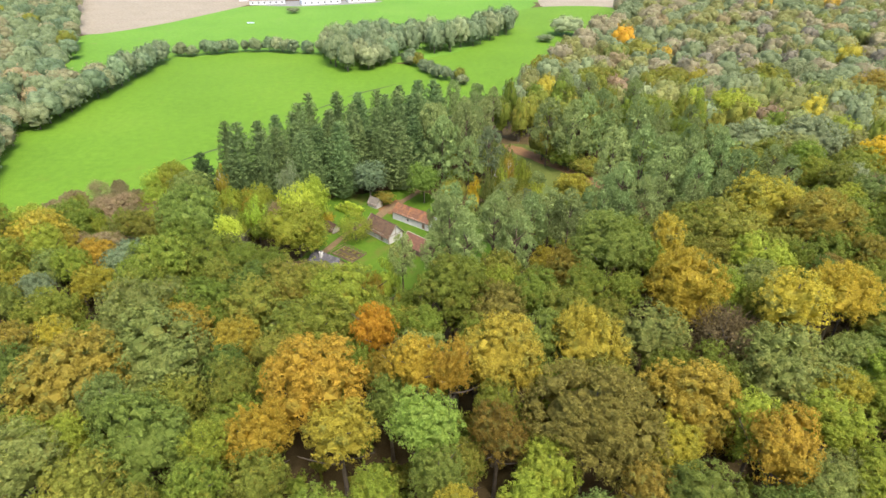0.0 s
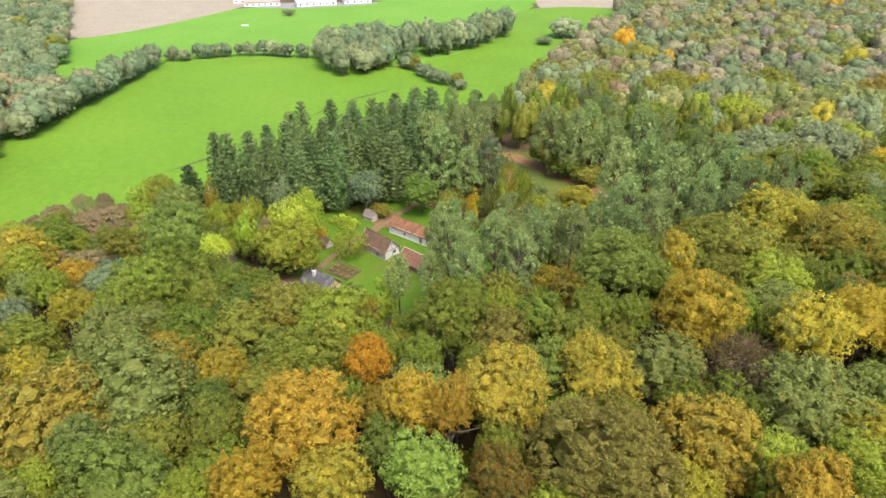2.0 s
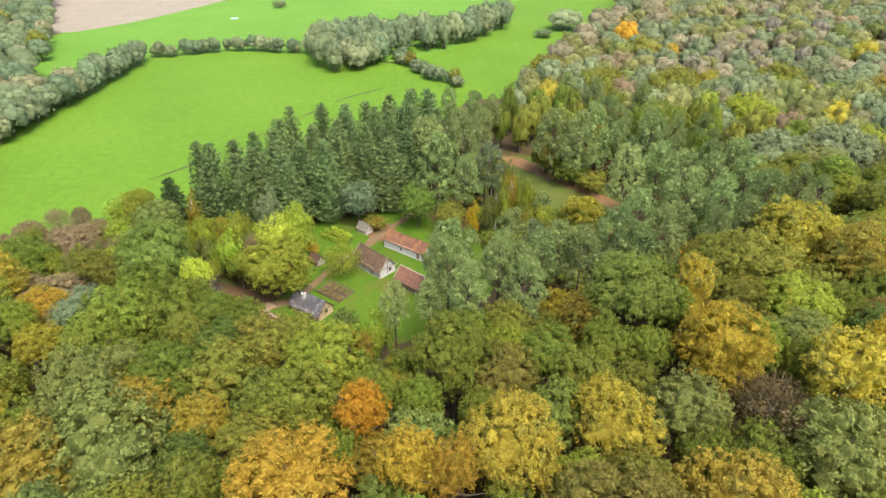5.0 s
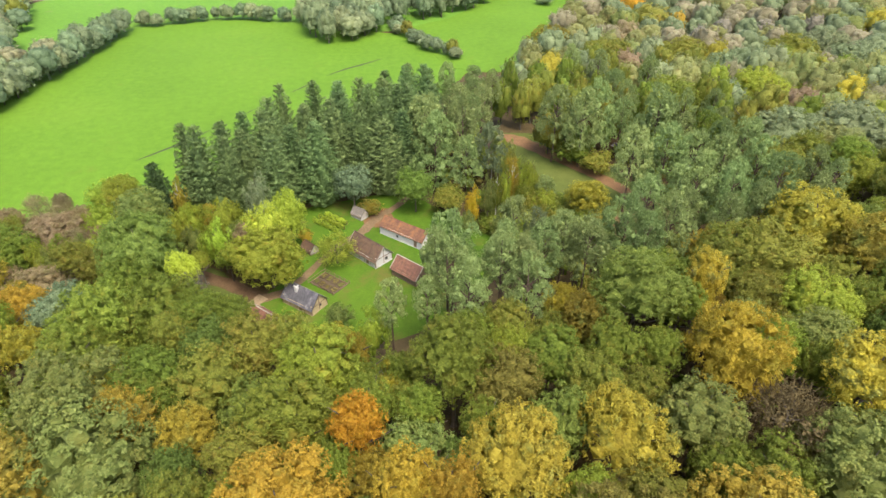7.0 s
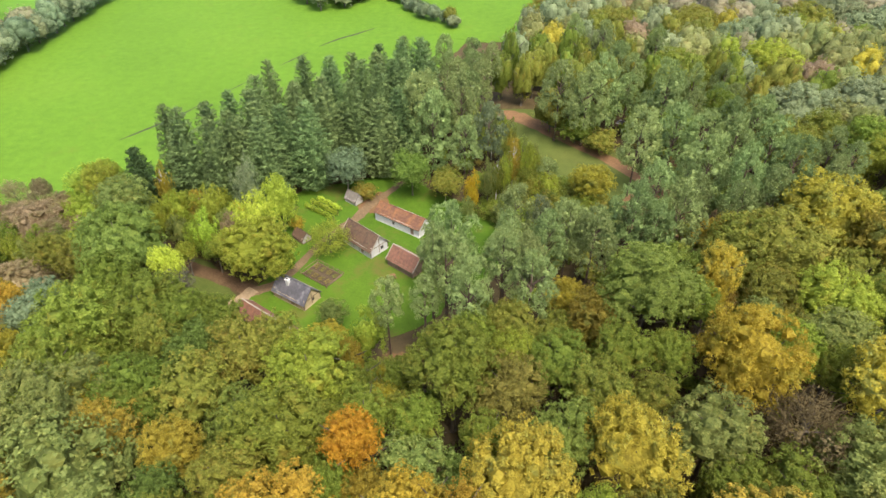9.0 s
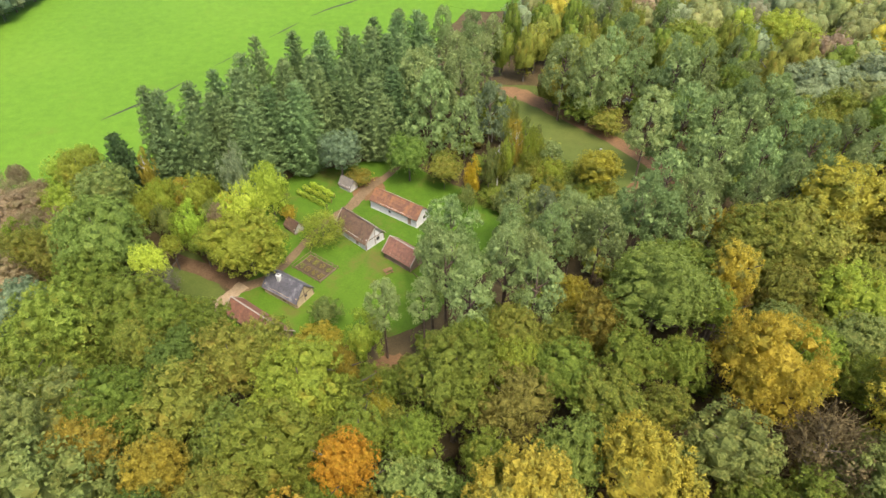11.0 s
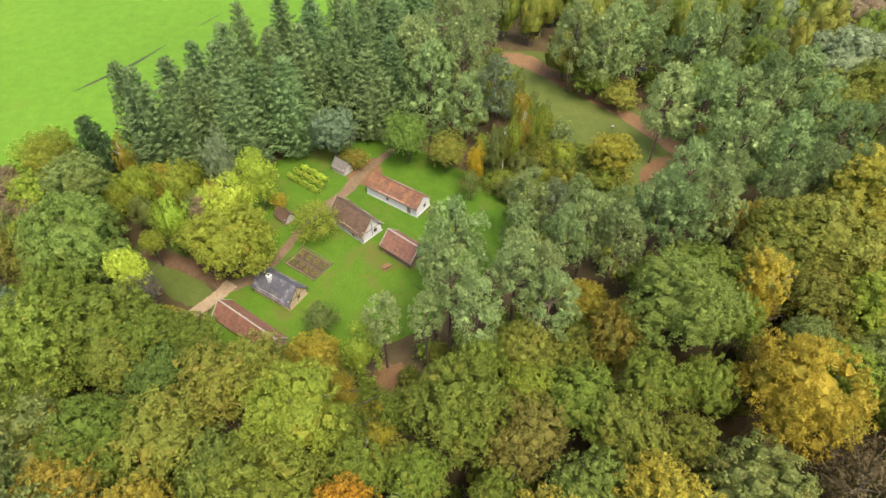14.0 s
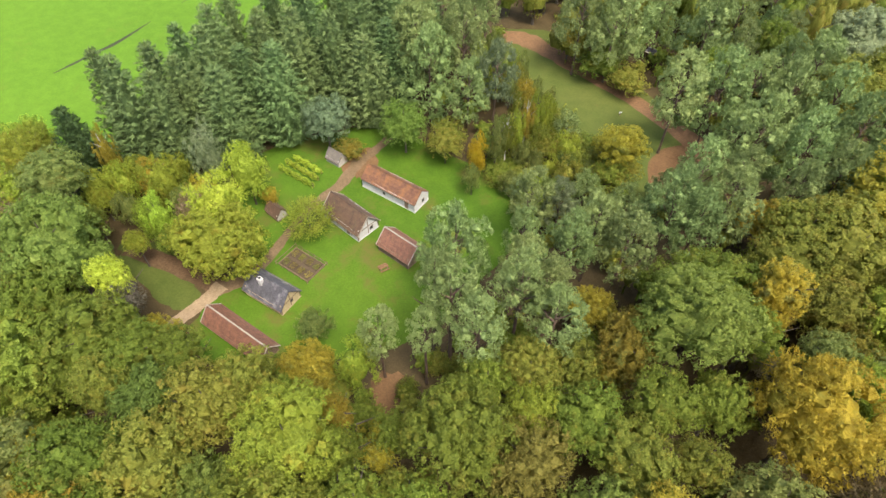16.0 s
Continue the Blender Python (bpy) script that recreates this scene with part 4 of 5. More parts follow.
tree("pine", "pine", 20.7, 29.8, 4.7, 19.5)
tree("shrub", "teal", -9.6, 33.0, 4.5, 6.0)
tree("oak", "green", 53.7, -22.2, 8.2, 20.0)
tree("beech", "ochre", 64.7, -25.1, 3.3, 13.0)
tree("beech", "ochre", 43.4, -27.1, 5.2, 12.0)
tree("beech", "gold", 37.9, -22.6, 4.0, 12.0)
tree("shrub", "lime", 36.8, -27.8, 2.7, 9.0)
tree("oak", "olive", 33.3, -33.2, 4.4, 14.0)
tree("oak", "ochre", 38.4, -33.5, 3.7, 12.0)
tree("bare", "rust", 61.9, -33.6, 3.2, 12.0)
tree("oak", "ochre", 72.6, -33.3, 4.4, 15.0)
tree("oak", "olive", 73.5, -25.7, 6.4, 17.0)
tree("oak", "olive", 73.7, -11.2, 7.0, 19.0)
tree("oak", "lime", 90.9, -2.2, 5.9, 18.0)
tree("oak", "teal", -58.3, -28.6, 4.3, 14.0)
tree("beech", "rust", -68.4, -15.9, 8.0, 10.0)
tree("beech", "yellow", -36.7, -46.6, 4.8, 16.0)
tree("oak", "green", 11.2, -53.2, 4.4, 18.0)
tree("oak", "olive", 45.4, -48.5, 3.8, 17.0)
tree("shrub", "brown", 67.8, -55.1, 6.3, 10.0)
tree("oak", "green", 73.8, -44.1, 3.6, 18.0)
tree("oak", "green", 52.5, -62.0, 4.9, 16.0)
tree("oak", "olive", -12.5, -61.1, 5.2, 18.0)
tree("oak", "green", 0.4, -62.1, 4.1, 17.0)
tree("oak", "pale", -40.9, -51.2, 9.8, 21.0)
tree("oak", "lime", 71.9, -75.2, 5.3, 19.0)
tree("beech", "gold", 77.1, -67.9, 4.1, 18.0)
tree("oak", "green", -48.4, -57.5, 4.6, 16.0)
tree("oak", "pale", -40.7, -86.5, 5.6, 21.0)
tree("oak", "green", -16.2, -88.8, 4.3, 20.0)
tree("oak", "ochre", 42.1, -86.8, 4.4, 18.0)
tree("oak", "lime", 29.6, -82.5, 4.7, 17.0)
tree("oak", "lime", 6.3, -88.1, 3.6, 18.0)
tree("oak", "olive", 18.0, -81.0, 3.6, 15.0)
tree("oak", "olive", 69.1, -16.2, 6.6, 17.0)
tree("oak", "olive", 89.3, -21.6, 7.7, 17.0)
tree("beech", "yellow", 70.8, -5.2, 4.3, 13.0)
tree("oak", "green", 118.0, -4.2, 6.4, 17.0)
tree("oak", "orange", 145.7, 34.6, 6.2, 19.0)
tree("oak", "greygreen", 133.5, 50.8, 12.2, 20.0)
tree("oak", "olive", 102.3, 32.3, 8.7, 17.0)
tree("beech", "rust", 134.0, 14.3, 6.3, 15.0)
tree("oak", "orange", 111.7, 213.7, 8.0, 20.0)
tree("oak", "lime", 121.9, 86.7, 10.4, 18.0)
tree("oak", "yellow", 149.4, 79.7, 6.3, 19.0)
tree("oak", "olive", 80.6, 127.8, 11.4, 17.0)
tree("oak", "olive", 110.9, 128.5, 12.6, 17.0)
tree("beech", "ochre", 60.5, 147.1, 11.3, 17.0)
tree("oak", "olive", 112.2, 181.4, 13.3, 18.0)
tree("oak", "ochre", 191.4, 111.8, 9.9, 20.0)
tree("oak", "gold", 217.8, 174.5, 8.1, 18.0)
tree("oak", "greygreen", 119.8, 111.2, 9.5, 17.0)
tree("oak", "olive", 153.0, 127.7, 10.5, 18.0)
tree("oak", "greygreen", 172.9, 137.8, 10.9, 18.0)
tree("oak", "greygreen", 175.8, 119.3, 12.2, 18.0)
tree("oak", "green", 135.4, 27.6, 9.3, 18.0)
tree("oak", "green", 89.5, 79.2, 11.7, 18.0)
tree("oak", "greygreen", 115.0, 50.5, 10.3, 18.0)
tree("oak", "gold", -75.4, -35.9, 6.6, 14.0)
tree("oak", "lime", -89.0, -9.9, 7.1, 15.0)
tree("oak", "ochre", -66.3, -24.8, 4.9, 14.0)
tree("oak", "green", -81.8, -5.3, 8.0, 14.0)
tree("beech", "rust", -75.2, 4.1, 9.3, 11.0)
tree("oak", "teal", -56.8, -24.0, 4.5, 14.0)
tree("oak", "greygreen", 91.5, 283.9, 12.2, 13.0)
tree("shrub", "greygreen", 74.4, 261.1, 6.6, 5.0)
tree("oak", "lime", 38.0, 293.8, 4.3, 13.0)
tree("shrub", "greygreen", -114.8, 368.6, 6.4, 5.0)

# ---- wood that fills in between ----
YARD = [(-45.7, -0.7), (-36.3, -2.2), (-29.5, -10.2), (-26.7, -15.7), (-32.5, -15.6), (-38.9, -10.7), (-43.4, -6.2)]
TRACKS = [[(-46, -8), (-26, -14), (-18, -6), (-24, -2), (-44, 2)], YARD]
NO_TALL = [(-45.7, -0.7), (-29.8, -8.9), (-25.2, -15.7), (-19.7, -30.2), (-28.0, -29.7), (-34.6, -18.2)]
OPEN = [FIELD, EAST_MEADOW, PASTURE, TILLED, LAWN, GLADE, NO_TALL] + TRACKS


# south of the glade the trees stay low
VISTA = [(30, 60), (46, 70), (70, 44), (72, 12), (62, -4), (48, -6), (36, 8), (24, 34)]


def free_spot(x, y, r, close=0.72):
    return all((x - a) ** 2 + (y - b) ** 2 > (close * (r + c)) ** 2 for a, b, c in PLACED) and not any(inside(x, y, ring) for ring in OPEN)


def fill(zone, tries, choices, radius, height, seed, close=0.72, limit=300, margin=1.0):
    """Grows trees at random in a zone, wherever there is room."""
    rng = np.random.default_rng(seed)
    xs, ys = [p[0] for p in zone], [p[1] for p in zone]
    names, weights = [c[:2] for c in choices], np.array([c[2] for c in choices], float)
    n = 0
    for _ in range(tries):
        x, y, r = rng.uniform(min(xs), max(xs)), rng.uniform(min(ys), max(ys)), rng.uniform(*radius)
        pick = names[rng.choice(len(names), p=weights / weights.sum())]
        top = rng.uniform(*height)
        if inside(x, y, VISTA):
            top, r = min(top, 10.5), min(r, 3.6)
        if inside(x, y, zone) and free_spot(x, y, r, close) and n < limit:
            tree(pick[0], pick[1], round(float(x), 1), round(float(y), 1), round(float(r), 1), round(float(top), 1))
            n += 1
    return n


# the conifer stand behind the hamlet
CONIFERS = [(-51, 24), (-44, 17), (-30, 18), (-22, 27), (-12, 30), (-1, 32), (6, 40), (12, 56), (12, 74), (2, 72), (-12, 62), (-26, 52), (-38, 40), (-46, 30)]
fill(CONIFERS, 2500, [("spruce", "spruce", 1.0)], (5.8, 7.6), (22.0, 28.0), 3, close=0.47)
fill([(6, 34), (30, 62), (32, 80), (10, 80), (8, 60)], 300, [("pine", "pine", 1.0), ("pine", "greygreen", 0.3)], (3.2, 4.6), (20, 25), 4)
# pines east of the hamlet and round the glade
fill([(24, 4), (42, 26), (56, 8), (74, 8), (78, 28), (98, 40), (112, 14), (92, -8), (52, -22), (22, -22)], 900, [("pine", "pine", 1.0), ("pine", "pine_light", 0.3)], (3.4, 4.8), (18, 23), 5, close=0.8)
fill([(34, 78), (50, 76), (64, 56), (76, 34), (110, 44), (110, 80), (60, 104), (34, 96)], 700, [("pine", "pine", 1.0), ("oak", "olive", 0.4), ("oak", "green", 0.3)], (3.5, 5.0), (17, 22), 6, close=0.76)
fill([(21, 10), (34, 3), (50, 6), (47, 24), (30, 32), (20, 18)], 400, [("shrub", "green", 1.0), ("shrub", "olive", 1.0), ("birch", "pale", 1.0), ("birch", "lime", 0.6), ("shrub", "deep", 0.7)], (2.2, 3.4), (4.5, 8.5), 18, close=0.5)
# slender birches by the glade, light trees west of the hamlet
fill([(22, 42), (34, 30), (46, 22), (50, 34), (40, 52), (30, 60), (20, 54)], 260, [("birch", "gold", 0.4), ("birch", "lime", 1.2), ("birch", "olive", 0.6), ("birch", "pale", 0.8)], (1.7, 2.6), (9, 13.5), 15, close=0.6)
fill([(-78, -12), (-30, -4), (-26, 14), (-48, 20), (-62, 12)], 800, [("oak", "olive", 0.2), ("birch", "lime", 1.4), ("birch", "pale", 0.8), ("birch", "bright", 0.4), ("oak", "green", 0.3), ("birch", "yellow", 0.25), ("beech", "rust", 0.4)], (2.4, 3.8), (8.5, 12.5), 16, close=0.62)
fill([(-95.6, 4.6), (-83.8, 18.3), (-68.6, 15.9), (-58.2, -2.7), (-65.8, -14.5), (-83.3, -12.1)], 300, [("beech", "rust", 1.0), ("bare", "rust", 0.8), ("oak", "olive", 0.2)], (2.6, 4.2), (8, 11.5), 17, close=0.6)
# mixed broadleaf wood in front and to the sides
MIXED = [("oak", "green", 3.6), ("oak", "olive", 1.8), ("oak", "pale", 0.9), ("oak", "lime", 0.9), ("oak", "ochre", 0.5), ("beech", "gold", 0.35), ("oak", "deep", 0.8), ("beech", "brown", 0.2)]
SOUTH = [(-120, -34), (-95, -18), (-74, -6), (-44, -10), (-34, -24), (-20, -33), (-10, -36), (6, -41), (13, -41), (25, -28), (56, -24), (100, -8), (120, 14), (150, 10), (112, -100), (-85, -100)]
fill(SOUTH, 6000, MIXED, (4.0, 6.6), (15.5, 20), 7, close=0.62)
# mostly greyed hues, which put distance haze into the leaf colour
EAST = [("oak", "olive", 1.4), ("oak", "sage", 2.6), ("oak", "greygreen", 2.0), ("oak", "green", 0.7), ("beech", "rust", 0.15), ("oak", "gold", 0.2), ("beech", "dun", 0.4), ("oak", "lime", 0.5)]
fill([(100, 40), (120, 14), (150, 10), (200, 110), (150, 120), (64, 150), (48, 128), (36, 98), (60, 104), (110, 80)], 2500, EAST, (5.0, 7.4), (16, 20), 8, close=0.62)


def far_wood(name, zone, count, hue, seed, radius, height, proto, label, close=0.66):
    """Distant wood as one mass: many small crowns with trunks."""
    rng = np.random.default_rng(seed)
    xs, ys = [p[0] for p in zone], [p[1] for p in zone]
    qs, spots = [], []
    for _ in range(count * 30):
        if len(spots) >= count:
            break
        x, y, r = rng.uniform(min(xs), max(xs)), rng.uniform(min(ys), max(ys)), rng.uniform(*radius)
        if not inside(x, y, zone) or not free_spot(x, y, r, close):
            continue
        top = rng.uniform(*height)
        h = max(min(0.95 * r, top / 2.1), 0.42 * top)
        a = rng.uniform(0, 6.28)
        q = proto[len(spots) % len(proto)]
        rot = np.array([[math.cos(a), -math.sin(a), 0], [math.sin(a), math.cos(a), 0], [0, 0, 1]])
        qs.append(((q[0] @ rot.T) * (r, r, h) + (x, y, top - h), q[1], q[2]))
        for p in range(2):
            c, s = 0.25 * math.cos(a + 1.57 * p), 0.25 * math.sin(a + 1.57 * p)
            qs.append(loose(np.array([[(x - c, y - s, 0), (x + c, y + s, 0), (x + 0.5 * c, y + 0.5 * s, top - h), (x - 0.5 * c, y - 0.5 * s, top - h)]])))
        spots.append((x, y, r))
    PLACED.extend(spots)
    if qs:
        tagged(new(name, quads_mesh(name, joined(qs), LEAF[hue])), label, "woodland", kind="stuff")


TINY = [lobed_crown(130 + i, major=8, per=3, big=(0.32, 0.45), small=(0.14, 0.2), leaves=3, size=0.18, skin=(6, 3)) for i in range(3)]
SMALL = [lobed_crown(100 + i, major=14, per=4, big=(0.36, 0.5), small=(0.1, 0.15), leaves=4, size=0.13, low=-0.7, skin=(8, 5), core=(0.84, 1.04), soft=True) for i in range(5)]
FAR_EAST = [(64, 150), (150, 120), (200, 110), (420, 330), (420, 420), (170, 420), (150, 400), (134, 322), (90, 232), (72, 196)]
# grey and pale hues stand in for the haze over the far wood
for i, (hue, count, text) in enumerate((("sage", 130, "far autumn wood with sage-green crowns"), ("greygreen", 170, "far wood of crowns tinted grey-green for haze"), ("dun", 150, "far autumn crowns tinted greyish brown for haze"), ("rust", 10, "far rusty-pink autumn crowns"), ("amber", 6, "far amber autumn crowns"), ("pale", 40, "far green crowns paled for haze"), ("grey", 34, "far leafless crowns with grey haze in the colour"))):
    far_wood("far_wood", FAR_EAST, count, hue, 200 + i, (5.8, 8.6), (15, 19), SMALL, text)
WEST = [(-110, -4), (-128, 40), (-150, 84), (-147, 112), (-147, 140), (-160, 160), (-200, 210), (-240, 280), (-330, 440), (-365, 400), (-222, 120), (-170, 10), (-130, -30)]
# bluish and grey hues hold the haze in front of the western wood
for i, (hue, count, text) in enumerate((("greygreen", 130, "western wood of crowns tinted grey-green for haze"), ("dun", 40, "crowns tinted greyish brown for haze in the western wood"), ("teal", 90, "crowns tinted bluish green for haze at the wood's edge"), ("rust", 20, "rusty crowns in the western wood"), ("olive", 20, "olive crowns in the western wood"))):
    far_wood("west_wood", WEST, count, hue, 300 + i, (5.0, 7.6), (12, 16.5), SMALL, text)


def tree_row(name, line, step, hue, seed, radius, height):
    """A line of hedgerow trees as separate trees."""
    rng = np.random.default_rng(seed)
    for (x0, y0), (x1, y1) in zip(line, line[1:]):
        L = math.hypot(x1 - x0, y1 - y0)
        for k in range(max(1, round(L / step))):
            t = (k + 0.5) / max(1, round(L / step))
            r = float(rng.uniform(*radius))
            tree("oak", hue[rng.integers(len(hue))], round(x0 + (x1 - x0) * t + float(rng.normal(scale=1.2)), 1), round(y0 + (y1 - y0) * t + float(rng.normal(scale=1.2)), 1), round(r, 1), round(float(rng.uniform(*height)), 1), group=name)


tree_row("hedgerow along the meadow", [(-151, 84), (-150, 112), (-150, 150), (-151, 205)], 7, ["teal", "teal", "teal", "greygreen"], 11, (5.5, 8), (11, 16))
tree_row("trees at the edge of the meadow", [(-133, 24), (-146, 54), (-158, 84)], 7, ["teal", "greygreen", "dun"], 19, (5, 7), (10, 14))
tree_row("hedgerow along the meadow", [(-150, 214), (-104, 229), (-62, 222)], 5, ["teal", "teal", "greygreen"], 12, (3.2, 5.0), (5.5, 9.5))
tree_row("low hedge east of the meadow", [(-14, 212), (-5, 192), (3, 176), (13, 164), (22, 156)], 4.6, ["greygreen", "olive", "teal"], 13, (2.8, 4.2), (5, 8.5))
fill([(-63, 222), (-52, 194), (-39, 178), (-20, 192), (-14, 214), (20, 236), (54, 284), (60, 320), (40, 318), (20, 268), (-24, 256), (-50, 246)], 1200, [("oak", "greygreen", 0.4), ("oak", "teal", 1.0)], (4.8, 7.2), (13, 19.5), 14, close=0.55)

# the wood goes on behind
BEHIND = [(-92, -97), (118, -97), (130, -178), (-104, -178)]
FAR_BEHIND = [(-130, -34), (-92, -97), (-104, -178), (130, -178), (118, -97), (150, 5), (260, 60), (260, -260), (-240, -260), (-190, -40)]
for i, (hue, count, text) in enumerate((("green", 36, "green crowns of the southern wood"), ("olive", 28, "olive crowns of the southern wood"), ("lime", 15, "yellow-green crowns of the southern wood"), ("ochre", 15, "ochre crowns of the southern wood"))):
    far_wood("south_wood", BEHIND, count, hue, 500 + i, (5.2, 7.6), (14, 19), SMALL, text, close=0.6)
    far_wood("south_wood", FAR_BEHIND, count, hue, 520 + i, (6.5, 9.0), (15, 19), TINY, text, close=0.6)

# undergrowth in the gaps of the wood
def undergrowth(zone, count, hue, seed, text, radius=(1.8, 3.4), height=(3.0, 9.0), close=0.42):
    far_wood("undergrowth", zone, count, hue, seed, radius, height, TINY, text, close)


NEAR_WOOD = [(-110, -30), (-56, 12), (-48, 18), (-30, 14), (-26, 0), (-46, -4), (-36, -26), (-8, -29), (1, -31), (4, -36), (8, -36), (10, -29), (22, -20), (30, -2), (30, 20), (14, 32), (10, 60), (30, 78), (34, 60), (44, 24), (56, 4), (78, 8), (74, 36), (50, 76), (40, 100), (110, 100), (130, 20), (110, -100), (-90, -100)]
undergrowth(NEAR_WOOD, 380, "olive", 401, "olive undergrowth between the trees", close=0.38)
undergrowth(NEAR_WOOD, 420, "green", 402, "green undergrowth between the trees", close=0.38)
undergrowth(NEAR_WOOD, 60, "brown", 403, "brown bracken between the trees", height=(1.2, 2.5))

# ---- the hamlet ----


def uv_project(me, axis_fn):
    uv = me.uv_layers.new(name="UVMap")
    for poly in me.polygons:
        for li in poly.loop_indices:
            uv.data[li].uv = axis_fn(me.vertices[me.loops[li].vertex_index].co, poly.normal)


def roof_slope(length, half, eave, ridge, side, thick=0.14, over=0.35, hip=0.0, sag=0.05):
    """One roof plane of a gabled house, ridge along x, with a slight sag and tiled courses."""
    n, rows = 14, 8
    run = half + over
    drop = (ridge - eave) / half
    vs, fs = [], []
    for lay in (0, 1):
        for j in range(rows + 1):
            y = run * j / rows
            for i in range(n + 1):
                u = i / n
                x = -length / 2 - over + (length + 2 * over) * u
                x_cut = hip * (1 - j / rows)
                x = max(-length / 2 - over + x_cut, min(length / 2 + over - x_cut, x))
                z = ridge - drop * y - sag * math.sin(math.pi * u) * (1 - 0.4 * j / rows) + 0.025 * math.sin(5 * u + 3 * j) - lay * thick
                vs.append((x, side * y, z))
    def idx(l, j, i):
        return l * (rows + 1) * (n + 1) + j * (n + 1) + i
    for j in range(rows):
        for i in range(n):
            top = (idx(0, j, i), idx(0, j, i + 1), idx(0, j + 1, i + 1), idx(0, j + 1, i))
            bot = (idx(1, j, i), idx(1, j + 1, i), idx(1, j + 1, i + 1), idx(1, j, i + 1))
            fs += [top if side < 0 else top[::-1], bot if side < 0 else bot[::-1]]
    for i in range(n):
        fs.append((idx(0, rows, i), idx(0, rows, i + 1), idx(1, rows, i + 1), idx(1, rows, i)))
    for j in range(rows):
        for i in (0, n):
            fs.append((idx(0, j, i), idx(0, j + 1, i), idx(1, j + 1, i), idx(1, j, i)))
    me = mesh_from("roof", vs, fs)
    bm = bmesh.new()
    bm.from_mesh(me)
    bmesh.ops.recalc_face_normals(bm, faces=bm.faces)
    bm.to_mesh(me)
    bm.free()
    k = math.hypot(1, drop)
    uv_project(me, lambda co, nrm: (co.x, abs(co.y) * k))
    return me


def gable_wall(half, eave, ridge, x0, x1):
    bm = bmesh.new()
    prof = [(-half, 0), (half, 0), (half, eave), (0, ridge), (-half, eave)]
    a = [bm.verts.new((x0, y, z)) for y, z in prof]
    b = [bm.verts.new((x1, y, z)) for y, z in prof]
    bm.faces.new(a)
    bm.faces.new(b[::-1])
    for i in range(5):
        bm.faces.new((a[i], a[(i + 1) % 5], b[(i + 1) % 5], b[i]))
    bmesh.ops.recalc_face_normals(bm, faces=bm.faces)
    return bm


def cottage(name, x, y, turn, length, width, eave, ridge, tiles, wall, gable, label, verge=True, openings=(), chimney=None, frame_posts=True, over=0.35, hip=0.0, open_front=False):
    """A low gabled cottage, ridge along its own x axis."""
    h = thing(name, pose(x, y, 0.05, 0, 0, turn), label, "house", "buildings of the hamlet")
    half, t = width / 2, 0.28
    part("plinth", boxed(-length / 2 - 0.08, length / 2 + 0.08, -half - 0.08, half + 0.08, -0.2, 0.22, bevel=0.03), wall, h)
    if not open_front:
        part("wall", boxed(-length / 2 + t, length / 2 - t, -half, -half + t, 0.2, eave), wall, h)
    part("wall", boxed(-length / 2 + t, length / 2 - t, half - t, half, 0.2, eave), wall, h)
    for s in (-1, 1):
        bm = gable_wall(half, eave, ridge - 0.12, s * length / 2 - (t if s > 0 else 0), s * length / 2 + (t if s < 0 else 0))
        part("gable_wall", bm, gable if s > 0 else wall, h)
    for s in (-1, 1):
        r = part("roof", roof_slope(length, half, eave, ridge, s, over=over, hip=hip), None, h)
        r.data.materials.append(tiles)
    # ridge tiles
    ridge_bm = bmesh.new()
    n = int((length + 2 * over) / 0.42)
    for i in range(n):
        x0 = -length / 2 - over + hip + i * (length + 2 * over - 2 * hip) / n
        box(ridge_bm, x0, x0 + (length + 2 * over - 2 * hip) / n * 0.96, -0.13, 0.13, ridge - 0.07 - 0.05 * math.sin(math.pi * (i + 0.5) / n), ridge + 0.06 - 0.05 * math.sin(math.pi * (i + 0.5) / n), bevel=0.03)
    part("ridge", ridge_bm, M_VERGE if verge == "ridge" else tiles, h)
    if verge:
        slope = math.atan2(ridge - eave, half)
        L = (half + over) / math.cos(slope)
        for sx in (-1, 1):
            for sy in (-1, 1):
                bm = boxed(-0.09, 0.09, 0, L, -0.10, 0.045, bevel=0.015)
                m = Matrix.Translation((sx * (length / 2 + over), 0, ridge)) @ Matrix.Rotation(0 if sy > 0 else math.pi, 4, "Z") @ Matrix.Rotation(-slope, 4, "X")
                bmesh.ops.transform(bm, matrix=m, verts=bm.verts)
                part("verge", bm, M_VERGE, h)
    for sy in ((1,) if open_front else (-1, 1)):
        part("eave_board", boxed(-length / 2 - over, length / 2 + over, sy * (half + over) - 0.03, sy * (half + over) + 0.03, eave - (ridge - eave) / half * over - 0.2, eave - (ridge - eave) / half * over - 0.04), M_TIMBER, h)
    if frame_posts:
        k = max(3, round(length / 1.9))
        for i in range(k + 1):
            px = -length / 2 + length * i / k
            part("post", boxed(px - 0.09, px + 0.09, -half - 0.03, -half + 0.12, 0.2, eave), M_TIMBER, h)
        for py in (-half + 0.09, -0.0, half - 0.09):
            part("post", boxed(length / 2 - 0.1, length / 2 + 0.03, py - 0.09, py + 0.09, 0.2, eave + (ridge - eave - 0.45) * (1 - abs(py) / half)), M_TIMBER, h)
        part("tie_beam", boxed(length / 2 - 0.1, length / 2 + 0.035, -half + 0.05, half - 0.05, eave - 0.1, eave + 0.1), M_TIMBER, h)
    for side, u, w, z0, z1 in openings:
        nm = "door" if z0 < 0.3 else "window"
        if side == "front":
            d = part(nm, boxed(u - w / 2, u + w / 2, -half - 0.05, -half + 0.05, z0, z1), M_DARK if nm == "window" else M_TIMBER, h)
